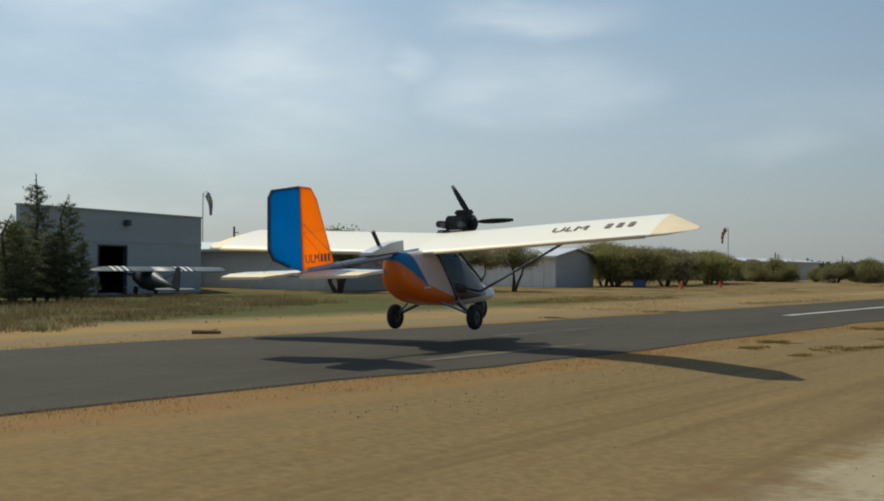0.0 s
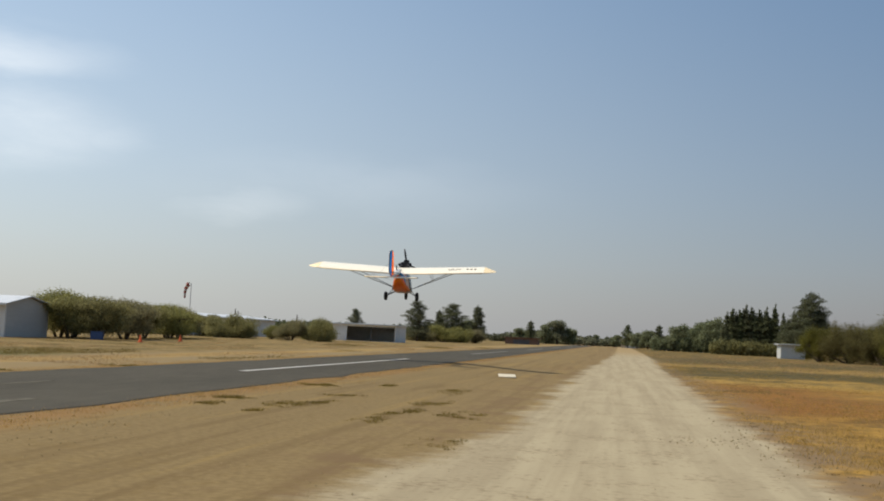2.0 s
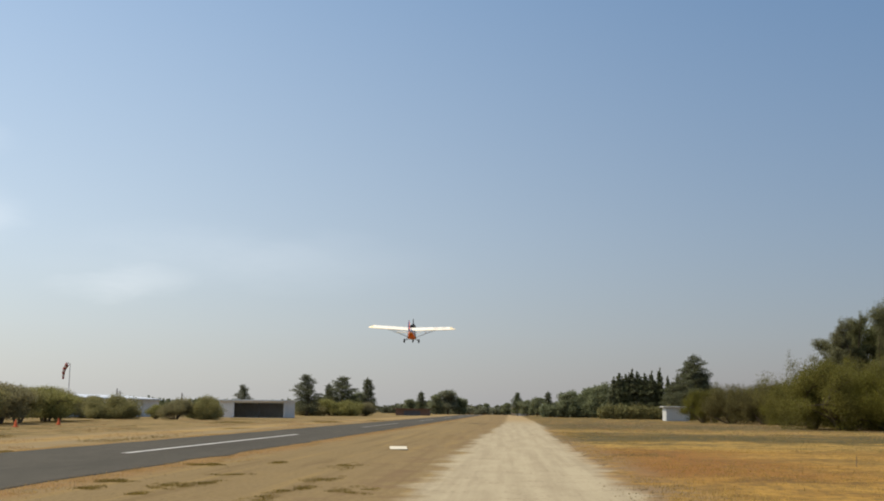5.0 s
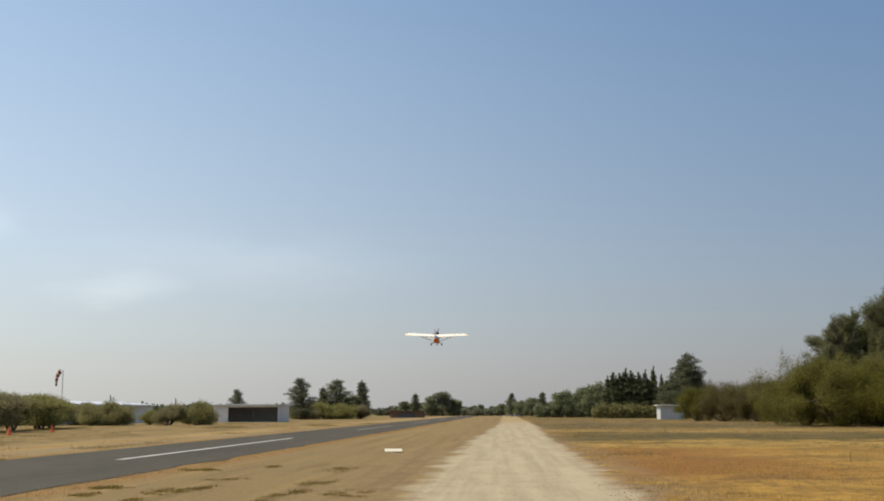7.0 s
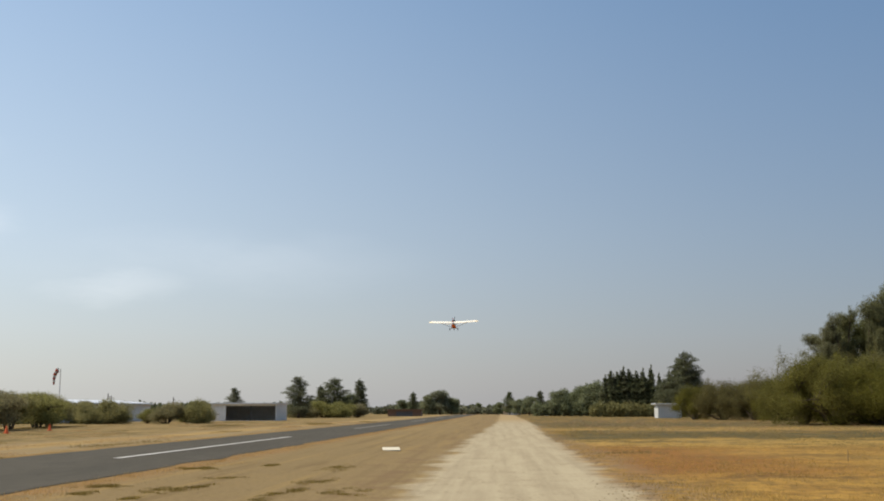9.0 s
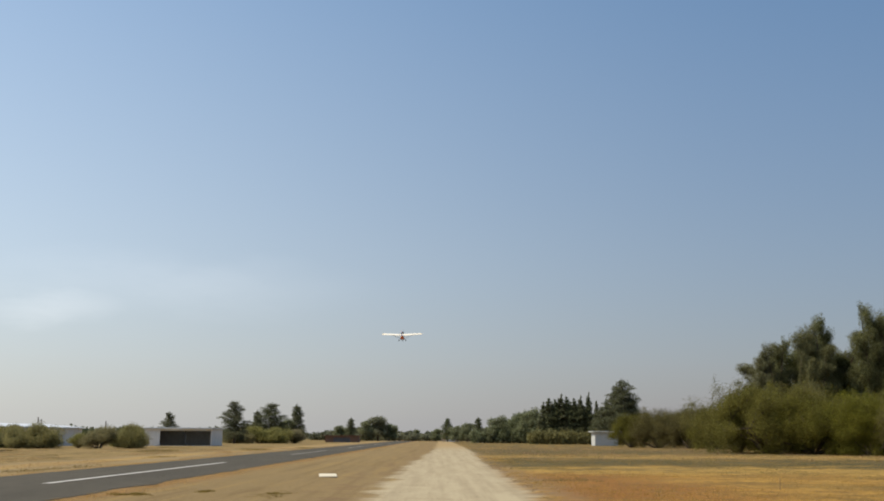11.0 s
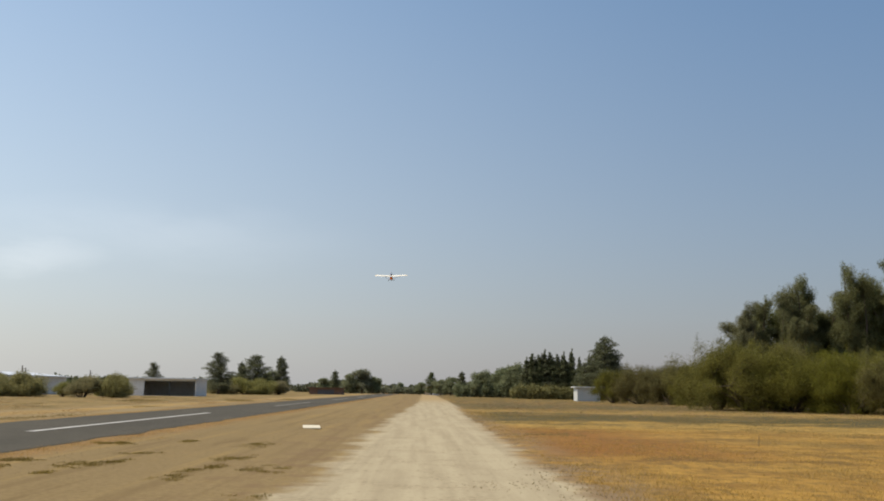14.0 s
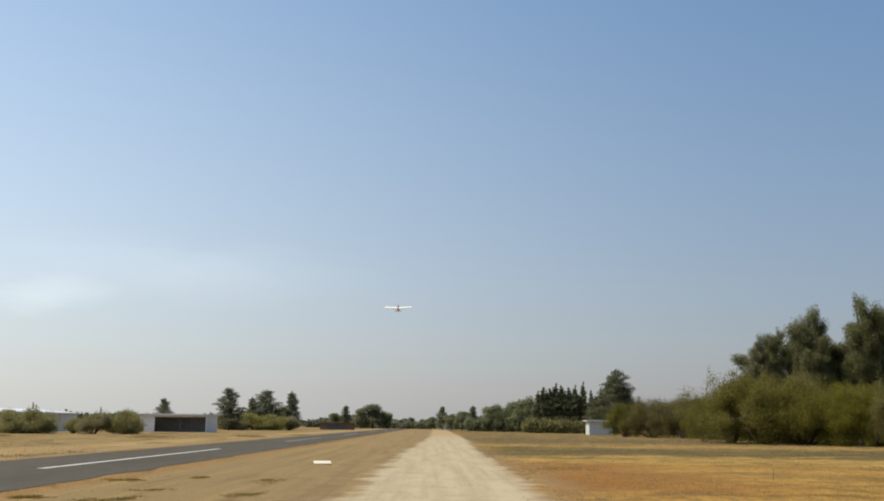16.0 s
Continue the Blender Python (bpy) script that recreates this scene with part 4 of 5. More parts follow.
plant([broadleaf(71), broadleaf(72), broadleaf(73)], [(-22.5, 399.0, 8.7, 1.1), (-26.5, 398.0, 7.8), (-18.5, 401.0, 6.8), (-31.0, 340.0, 4.8), (-28.6, 342.0, 4.6), (5.4, 345.0, 5.4, 1.2), (8.2, 330.0, 5.6, 1.1),
    (14.6, 281.0, 7.2), (17.6, 286.0, 6.6), (19.9, 283.0, 7.6), (22.9, 279.0, 9.2), (25.4, 280.0, 7.6), (-1.5, 400.0, 4.4, 1.3), (-9.0, 420.0, 4.6), (29.4, 262.0, 9.5), (33.6, 262.0, 9.0), (-45.0, 265.0, 5.0), (-36.6, 262.0, 6.0)], 8.3, 10)


def far_woods():
    """Low hedges and a far belt of trees that closes the view."""
    rnd = np.random.RandomState(5)
    def belt(name, label, pts, leaf, n, size):
        blobs = [(x, y, h * 0.5, w, w, h * 0.55) for x, y, h, w in pts]
        p = blob_points(blobs, n, rnd, 0.5, 0.06)
        p[:, 2] = np.abs(p[:, 2])
        o = part(name, leaf_mesh(name, p, size, rnd), leaf)
        tagged(o, label, "hedge", kind="stuff")
    belt("hedge", "dark clipped hedge before the cypresses", [(20 + 1.3 * i, 240 - 0.2 * i, 2.9 + rnd.uniform(-0.3, 0.3), 1.2) for i in range(16)], "leaf_espino", 9000, 0.22)
    belt("scrub_belt", "dense scrub under the far rounded trees", [(9 + 1.25 * i, 283 - 0.5 * i + rnd.uniform(-1, 1), 2.6 + rnd.uniform(-0.6, 1.6), 1.6) for i in range(15)], "leaf_broad", 12000, 0.24)
    belt("far_hedge", "hazy belt of hedges and trees at the horizon", [(-330 + 6 * i + rnd.uniform(-3, 3), 445 + rnd.uniform(-12, 40), rnd.uniform(3.0, 5.4), 5.0) for i in range(120)], "leaf_dark", 60000, 0.8)
    belt("far_hedge", "low far hedge behind the runway end", [(-36 + 2.6 * i, 412 + rnd.uniform(-2, 2), rnd.uniform(2.0, 2.9), 2.0) for i in range(22)], "leaf_broad", 8000, 0.35)
    belt("far_hedge", "tree belt behind the hangar row", [(-120 + 1.5 * i, 60 + 5.2 * i + rnd.uniform(-4, 4), rnd.uniform(2.0, 3.4), 3.2) for i in range(44)], "leaf_dark", 40000, 0.4)


far_woods()

UTILITY = [(-78.1, 70.2, 5.1, 40), (-73.9, 201.9, 4.8, 20), (-65.5, 215.3, 4.3, 20), (-61.3, 93.7, 4.5, 30), (-85.3, 235.0, 4.9, 10)]


# ---- aircraft ----
CHORD_LE, CHORD_TE, WING_INC = 0.62, -0.92, 12.0       # leading and trailing edge, metres ahead of the wing's middle


def wing_section(x, le, te, inc, thick, z):
    """Closed aerofoil outline at span x: points from the trailing edge over the top and back."""
    out = []
    n = 9
    c = le - te
    for side in (1, -1):
        for i in range(n + 1 if side > 0 else n):
            f = i / n if side > 0 else 1 - i / n
            if side < 0 and i == 0:
                continue
            h = thick * c * 2.6 * (math.sqrt(max(1 - f, 0)) * f ** 0.9) * (1.0 if side > 0 else 0.22)
            y = te + f * c
            out.append((x, y, z + side * h + (y - te) * math.tan(radians(inc))))
    return out


def loft(bm, rings, close=True, caps=True):
    vs = [[bm.verts.new(p) for p in r] for r in rings]
    n = len(vs[0])
    for a, b in zip(vs, vs[1:]):
        for i in range(n if close else n - 1):
            j = (i + 1) % n
            bm.faces.new((a[i], a[j], b[j], b[i]))
    if caps:
        for r in (vs[0][::-1], vs[-1]):
            if len({tuple(round(c, 5) for c in v.co) for v in r}) > 2:
                bm.faces.new(r)
    bmesh.ops.recalc_face_normals(bm, faces=bm.faces)
    for f in bm.faces:
        f.smooth = len(f.verts) == 4
    return bm


def z_wing(x):
    """Height of the trailing edge along the span: shallow dihedral."""
    return -0.34 + 0.046 * abs(x)


def text_mesh(body, size):
    """Lettering from the built-in font as a thin mesh in the xy plane."""
    cu = bpy.data.curves.new("lettering", "FONT")
    cu.body, cu.size, cu.extrude, cu.resolution_u = body, size, 0.003, 2
    ob = bpy.data.objects.new("lettering", cu)
    me = bpy.data.meshes.new_from_object(ob)
    bpy.data.objects.remove(ob)
    bpy.data.curves.remove(cu)
    return me


def wheel(name, p, r, w, parent):
    bm = bm_new()
    rings = []
    for k in range(20):
        a = 2 * math.pi * k / 20
        ring = []
        for q in range(10):
            b = 2 * math.pi * q / 10
            rr = r - 0.075 + 0.075 * math.cos(b)
            ring.append((w / 2 * math.sin(b), rr * math.cos(a), rr * math.sin(a)))
        rings.append(ring)
    loft(bm, rings + [rings[0]], True, False)
    bmesh.ops.remove_doubles(bm, verts=bm.verts, dist=1e-4)
    t = part(name, bm, "rubber", parent, "small black tyre on a metal hub")
    t.location = p
    rim = bm_new()
    tube(rim, (-w * 0.32, 0, 0), (w * 0.32, 0, 0), r - 0.12, None, 16)
    tube(rim, (-w * 0.5, 0, 0), (w * 0.5, 0, 0), 0.035, None, 8)
    part("rim", rim, "tube_dark", t)
    return t


def aircraft():
    t = thing("ultralight_aircraft", "high-wing ultralight aircraft, cream wings, orange and blue pod and fin", "aircraft")
    # wings: two halves, each with amber tip, ribs, aileron
    for s, nm in ((-1, "wing"), (1, "wing")):
        rings = [wing_section(s * x, CHORD_LE, CHORD_TE, WING_INC, 0.06, z_wing(x)) for x in (0.0, 0.6, 1.6, 2.6, 3.6, 4.56)]
        w = part(nm, loft(bm_new(), rings, True, False), "w_cream", t, "cream fabric-covered wing half")
        k = [wing_section(s * 4.562, CHORD_LE, CHORD_TE, WING_INC, 0.06, z_wing(4.56)),
             wing_section(s * 4.86, CHORD_LE - 0.36, CHORD_TE + 0.08, 11.0, 0.05, z_wing(4.86) + 0.01),
             wing_section(s * 5.22, -0.12, -0.36, 9.0, 0.03, z_wing(5.2) + 0.06)]
        part("wing_tip", loft(bm_new(), k, True, False), "w_tip", w, "amber raked wing tip")
        bm = bm_new()
        loft(bm, [[(s * x, CHORD_TE - 0.02, z_wing(x) + 0.03), (s * x, CHORD_TE - 0.02, z_wing(x) - 0.02), (s * x, CHORD_TE + 0.03, z_wing(x) - 0.005), (s * x, CHORD_TE + 0.03, z_wing(x) + 0.04)] for x in (0.5, 4.5)])
        part("trailing_edge", bm, "w_tip", w, "darker taped trailing edge")
    # registration on the upper side of the starboard wing: three letters, then bars for its number
    me = text_mesh("ULM", 0.36)
    def on_wing(x0, pts):
        out, c = [], CHORD_LE - CHORD_TE
        for u, v, k in pts:
            y = -0.36 + v
            f = (y - CHORD_TE) / c
            top = 0.06 * c * 2.6 * math.sqrt(1 - f) * f ** 0.9
            out.append((x0 + u, y, z_wing(x0 + u) + top + (y - CHORD_TE) * math.tan(radians(WING_INC)) + 0.012 + k))
        return out
    co = [tuple(v.co) for v in me.vertices]
    for v, p in zip(me.vertices, on_wing(2.55, co)):
        v.co = p
    part("wing_lettering", me, "lettering", t)
    for i in range(3):
        bm = bm_new()
        prism(bm, on_wing(3.58, [(0.21 * i, 0, 0), (0.21 * i + 0.10, 0, 0), (0.21 * i + 0.10, 0.24, 0), (0.21 * i, 0.24, 0)]), (0, 0, 0.006))
        part("wing_mark_bar", bm, "lettering", t)
    # keel tube and tail boom
    part("tail_boom", one(tube, (0, 0.9, -0.22), (0, -4.2, -0.42), 0.062, 0.05, 12), "alu", t, "aluminium tail boom tube")
    part("fuel_tank", one(prism, [(0.12, -1.35, -0.24), (0.12, -1.35, -0.05), (0.12, -1.80, -0.08), (0.12, -2.15, -0.16), (0.12, -2.42, -0.22), (0.12, -2.42, -0.27)], (0.24, 0, 0)), "roof_white", t, "pale grey angular tank fairing behind the wing root").location.x = -0.12
    part("vent_post", one(tube, (-0.05, -1.92, -0.10), (-0.06, -2.08, 0.14), 0.036), "black", t)
    # fin and rudder
    fin = [(0, -4.28, 0.90), (0, -3.98, 0.88), (0, -3.84, 0.70), (0, -3.44, -0.34), (0, -4.30, -0.40)]
    f = part("fin", one(prism, fin, (0.05, 0, 0)), "orange", t, "bright orange fabric tail fin")
    rud = [(0, -4.30, 0.90), (0, -4.32, -0.42), (0, -4.62, -0.34), (0, -5.02, -0.20), (0, -5.12, -0.04), (0, -5.06, 0.74), (0, -4.98, 0.84)]
    r_ = part("rudder", one(prism, rud, (0.045, 0, 0)), "blue", t, "blue fabric rudder with dark rim")
    bm = bm_new()
    for a, b in zip(rud[2:], rud[3:]):
        tube(bm, a, b, 0.022)
    tube(bm, rud[-1], rud[0], 0.022)
    part("rudder_rim", bm, "tube_dark", r_)
    bm = bm_new()
    for a, b in zip(fin, fin[1:4]):
        tube(bm, a, b, 0.02)
    part("fin_rim", bm, "pod_orange", f)
    part("hinge_post", one(tube, (0, -4.30, -0.46), (0, -4.29, 0.92), 0.022), "pod_orange", f)
    for a, b in (((0.03, -4.27, 0.18), (0.03, -3.72, 0.22)), ((0.03, -4.27, 0.18), (0.03, -3.72, -0.24))):
        part("fin_brace", one(tube, a, b, 0.005), "pod_orange", f)
    me = text_mesh("ULM", 0.2)
    for v in me.vertices:
        x, y, z = v.co
        v.co = (0.029 + z, -4.24 + x, -0.30 + y)
    part("fin_lettering", me, "lettering", f)
    for i in range(3):
        part("fin_mark_bar", one(box, (0.031, -3.79 + 0.1 * i, -0.235), (0.006, 0.06, 0.13)), "lettering", f)
    # tailplane halves with elevators
    for s in (-1, 1):
        st = [(s * 0.05, -3.55, -0.46), (s * 0.55, -3.66, -0.46), (s * 1.36, -4.05, -0.46), (s * 1.38, -4.36, -0.46), (s * 0.05, -4.36, -0.46)]
        h = part("stabiliser", one(prism, st, (0, 0, 0.045)), "w_cream", t, "cream tailplane half with blue edge")
        el = [(s * 0.09, -4.38, -0.46), (s * 1.38, -4.38, -0.46), (s * 1.30, -4.72, -0.49), (s * 0.35, -4.86, -0.49)]
        part("elevator", one(prism, el, (0, 0, 0.04)), "w_tip", h, "amber-tinted elevator")
        bm = bm_new()
        for a, b in zip(st, st[1:3]):
            tube(bm, a, b, 0.034)
        part("leading_tube", bm, "pod_blue", h)
        part("tail_brace", one(tube, (s * 0.85, -4.2, -0.46), (0, -4.25, 0.35), 0.004), "tube_dark", t)
        part("tail_brace", one(tube, (s * 0.85, -4.2, -0.48), (0, -3.4, -0.60), 0.006), "tube_dark", t)
    # pod: lofted shell, its faces dealt out to coloured panels
    prof = [(-1.66, 0.10, -0.32, -0.62), (-1.6, 0.17, -0.29, -0.80), (-1.4, 0.24, -0.27, -0.98), (-1.1, 0.29, -0.26, -1.13), (-0.8, 0.33, -0.26, -1.23), (-0.4, 0.37, -0.27, -1.31), (0.1, 0.40, -0.28, -1.37),
            (0.32, 0.41, -0.31, -1.39), (0.6, 0.40, -0.47, -1.41), (1.0, 0.38, -0.75, -1.41), (1.4, 0.34, -1.01, -1.40), (1.8, 0.27, -1.11, -1.37), (2.15, 0.17, -1.19, -1.33), (2.34, 0.04, -1.24, -1.28)]
    P = np.array(prof)
    SEG, ex = 48, 0.5
    rings = []
    for y in np.linspace(-1.66, 2.34, 72):
        hw, zt, zb = (np.interp(y, P[:, 0], P[:, k]) for k in (1, 2, 3))
        hw *= 1.36
        ring = []
        for q in range(SEG):
            ca, sa = math.cos(2 * math.pi * q / SEG), math.sin(2 * math.pi * q / SEG)
            up = math.copysign(abs(sa) ** ex, sa)             # sides lean in towards the roof
            ring.append((hw * (0.83 - 0.17 * up) * math.copysign(abs(ca) ** ex, ca), y, (zt + zb) / 2 + (zt - zb) / 2 * up))
        rings.append(ring)
    # seams as planes (point, normal): windshield's rear edge, side panel's rear edge, blue/orange line, sills
    seams = [((0, -0.48, -0.36), (0, 1, 0.45)), ((0, -1.24, -0.34), (0, 0.54, 0.29)), ((0, -0.95, -0.88), (0, 0.32, 0.85)), ((0, -1.6, -0.44), (0, 0.73, 1)),
             ((0, 0, -1.26), (0, 0, 1)), ((0, 1.3, 0), (0, 1, 0)), ((0, -0.1, 0), (0, 1, 0)), ((0.12, 0, 0), (1, 0, 0)), ((-0.12, 0, 0), (1, 0, 0))]

    def panel_at(m):
        x, y, z = m
        if y > -0.1 and (z < -1.26 or y > 1.3):
            return "nose"
        if y + 0.48 + 0.45 * (z + 0.36) > 0:
            return "window" if z > -1.26 else "hull"
        if 0.54 * (y + 1.24) + 0.29 * (z + 0.34) > 0 and 0.32 * (y + 0.95) + 0.85 * (z + 0.88) > 0 and abs(x) > 0.12:
            return "panel_r" if x > 0 else "panel_l"
        behind = 0.54 * (y + 1.24) + 0.29 * (z + 0.34) < 0 or abs(x) < 0.12
        return "blue" if behind and z + 0.44 + 0.73 * (y + 1.6) > 0 else "hull"

    names = {"hull": ("pod_hull", "pod_orange", "glossy orange lower pod shell"), "blue": ("pod_upper", "pod_blue", "blue upper rear panel of the pod"),
             "nose": ("nose_shell", "pod_white", "whitish nose shell"), "window": ("windshield", "window", "smoked windshield and side windows"),
             "panel_r": ("side_panel", "peach", "pale peach side panel"), "panel_l": ("side_panel", "peach", "pale peach side panel")}
    whole = loft(bm_new(), rings)
    for co, no in seams:
        bmesh.ops.bisect_plane(whole, geom=whole.verts[:] + whole.edges[:] + whole.faces[:], plane_co=co, plane_no=no, dist=1e-5)
    for g, (nm, mt, lb) in names.items():
        bm = whole.copy()
        bmesh.ops.delete(bm, geom=[fc for fc in bm.faces if panel_at(fc.calc_center_median()) != g], context="FACES")
        for fc in bm.faces:
            fc.smooth = True
        part(nm, bm, mt, t, lb)
    whole.free()
    part("seat", one(box, (0, 0.55, -1.0), (0.6, 0.5, 0.12), 0, 0.03), "black", t)
    part("seat_back", one(box, (0, 0.25, -0.72), (0.56, 0.1, 0.5), 0, 0.03), "black", t)
    for s in (-1, 1):
        part("door_frame", one(tube, (s * 0.345, -0.46, -0.38), (s * 0.53, -0.09, -1.24), 0.026), "tube_dark", t)
        part("window_post", one(tube, (s * 0.37, 0.40, -0.40), (s * 0.35, 1.28, -0.98), 0.024), "tube_dark", t)
    part("exhaust_mark", one(box, (0.395, -1.02, -0.93), (0.02, 0.24, 0.035)), "stripe", t, "short white dash on the orange shell")
    # wing struts and jury struts
    for s in (-1, 1):
        for y, ye in ((0.35, 0.32), (-0.35, -0.55)):
            part("wing_strut", one(tube, (s * 0.44, 1.05 + 0.12 * y, -1.16), (s * 3.0, ye, z_wing(3.0) + (ye - CHORD_TE) * 0.2 - 0.03), 0.021), "alu", t, "thin grey wing strut")
        for y in (0.3, -0.5):
            part("jury_strut", one(tube, (s * 1.7, y + 0.3, -0.62), (s * 1.55, y, z_wing(1.55) + (y - CHORD_TE) * 0.2), 0.012), "alu", t)
        part("cabane_strut", one(tube, (s * 0.30, 0.5, -0.36), (s * 0.10, 0.45, -0.12), 0.02), "alu", t)
    # engine over the leading edge, tractor propeller
    bm = bm_new()
    box(bm, (0, 1.15, 0.25), (0.42, 0.56, 0.34), 0, 0.03)
    box(bm, (0.05, 1.2, 0.47), (0.3, 0.3, 0.12), 0, 0.03)
    eng = part("engine", bm, "black", t, "black two-cylinder engine above the wing")
    for s in (-1, 1):
        bm = bm_new()
        tube(bm, (s * 0.12, 1.15, 0.24), (s * 0.34, 1.15, 0.26), 0.085, 0.085, 12)
        for k in range(5):
            tube(bm, (s * (0.15 + 0.038 * k), 1.15, 0.25), (s * (0.165 + 0.038 * k), 1.15, 0.25), 0.125, None, 14)
        part("cylinder", bm, "black", eng, "finned cylinder")
        part("carburettor", one(tube, (s * 0.2, 0.86, 0.22), (s * 0.2, 0.72, 0.24), 0.055, 0.065, 10), "tube_dark", eng)
    part("gearbox", one(tube, (0, 1.40, 0.27), (0, 1.62, 0.27), 0.11, 0.08, 14), "black", eng)
    part("muffler", one(tube, (-0.32, 0.78, 0.06), (0.30, 0.78, 0.06), 0.085, None, 14), "black", eng)
    part("engine_mount", one(prism, [(-0.16, 0.55, -0.06), (0.16, 0.55, -0.06), (0.14, 1.45, 0.08), (-0.14, 1.45, 0.08)], (0, 0, 0.05)), "tube_dark", eng)
    part("air_filter", one(tube, (-0.30, 0.92, 0.26), (-0.30, 0.76, 0.26), 0.07, None, 10), "black", eng)
    eng.location.z = -0.06
    prop = thing("propeller", "", "", None)
    prop.parent = t
    prop.location = (0, 1.70, 0.21)
    part("spinner", one(tube, (0, -0.06, 0), (0, 0.10, 0), 0.085, 0.03, 14), "black", prop)
    for k in range(3):
        bm = bm_new()
        rings = []
        for rr, c, tw in ((0.06, 0.07, 60), (0.22, 0.115, 42), (0.45, 0.12, 28), (0.70, 0.10, 20), (0.90, 0.06, 16)):
            tw = radians(tw)
            rings.append([(u * math.cos(tw) - v * math.sin(tw), u * math.sin(tw) + v * math.cos(tw), rr) for u, v in ((-c / 2, 0), (0, 0.013), (c / 2, 0), (0, -0.008))])
        loft(bm, rings)
        bmesh.ops.rotate(bm, verts=bm.verts, cent=(0, 0, 0), matrix=Matrix.Rotation(radians(120 * k), 3, "Y"))
        part("blade", bm, "black", prop)
    # undercarriage
    for s in (-1, 1):
        wheel("main_wheel", (s * 0.87, -0.12, -1.56), 0.245, 0.17, t)
        part("gear_leg", one(tube, (s * 0.28, 0.15, -1.26), (s * 0.82, -0.12, -1.53), 0.028), "tube_dark", t)
        part("gear_leg", one(tube, (s * 0.25, -0.55, -1.18), (s * 0.82, -0.12, -1.53), 0.022), "alu", t)
        part("gear_brace", one(tube, (s * 0.42, -0.1, -1.1), (s * 0.80, -0.12, -1.50), 0.018), "alu", t)
    wheel("nose_wheel", (0, 1.86, -1.58), 0.225, 0.15, t)
    for s in (-1, 1):
        part("nose_fork", one(tube, (s * 0.09, 1.86, -1.55), (s * 0.05, 1.78, -1.24), 0.018), "alu", t)
    return t, prop


plane, propeller = aircraft()


def parked_aircraft():
    """Small dark high-wing aeroplane with white identification stripes, parked before the hall."""
    t = thing("parked_aircraft", "small dark parked aeroplane with white stripes on wing and body", "aircraft", pose(-41.6, 32.2, 0.0, 0, 0, 76) @ pose(0, 0, 0.02, 8))
    for s in (-1, 1):
        w = part("wing", loft(bm_new(), [wing_section(s * x, 0.5, -0.5, 3, 0.08, 1.22) for x in (0, 1.2, 2.4, 3.7)]), "plane_top", t, "grey wing half")
        bm = loft(bm_new(), [[(p_[0], p_[1], p_[2] + (0.004 if j < 10 else -0.004)) for j, p_ in enumerate(wing_section(s * q, 0.503, -0.503, 3, 0.081, 1.22))] for q in (1.1, 2.05)])
        part("dark_band", bm, "black", w)
        for k in range(3):
            x = 1.2 + 0.3 * k
            bm = loft(bm_new(), [[(p[0], p[1], p[2] + (0.006 if j < 10 else -0.006)) for j, p in enumerate(wing_section(s * q, 0.505, -0.505, 3, 0.082, 1.22))] for q in (x, x + 0.16)])
            part("wing_stripe", bm, "stripe", w)
        part("strut", one(tube, (s * 0.2, 0.1, 0.55), (s * 1.5, 0.0, 1.2), 0.02), "tube_dark", t)
        wheel("main_wheel", (s * 0.5, 0.45, 0.2), 0.2, 0.12, t)
        part("gear_leg", one(tube, (s * 0.2, 0.3, 0.55), (s * 0.5, 0.45, 0.2), 0.02), "tube_dark", t)
        part("tailplane", one(prism, [(s * 0.03, -2.3, 0.75), (s * 0.9, -2.5, 0.75), (s * 0.9, -2.85, 0.75), (s * 0.03, -2.95, 0.75)], (0, 0, 0.04)), "plane_top", t)
    rings = [[(hw * math.cos(a), y, zc + hh * math.sin(a)) for a in np.linspace(0, 2 * math.pi, 14, endpoint=False)] for y, hw, hh, zc in ((1.5, 0.14, 0.14, 0.76), (1.3, 0.36, 0.34, 0.74), (0.5, 0.46, 0.52, 0.76), (-0.3, 0.44, 0.50, 0.78), (-1.2, 0.22, 0.27, 0.8), (-2.9, 0.05, 0.08, 0.76))]
    b = part("fuselage", loft(bm_new(), rings), "dark_plane", t)
    for k in range(3):
        y = -0.95 - 0.2 * k
        bm = loft(bm_new(), [[((0.25 - 0.045 * k) * math.cos(a), q, 0.81 + (0.30 - 0.055 * k) * math.sin(a)) for a in np.linspace(0, 2 * math.pi, 14, endpoint=False)] for q in (y, y - 0.1)])
        part("body_stripe", bm, "stripe", b)
    part("fin", one(prism, [(0, -2.2, 0.8), (0, -2.65, 1.75), (0, -3.05, 1.8), (0, -3.1, 0.7)], (0.04, 0, 0)), "dark_plane", t)
    part("propeller", one(box, (0, 1.55, 0.8), (1.4, 0.03, 0.09), 0, 0.01), "black", t)
    part("tail_wheel_leg", one(tube, (0, -2.8, 0.7), (0, -2.95, 0.0), 0.025), "tube_dark", t)


parked_aircraft()


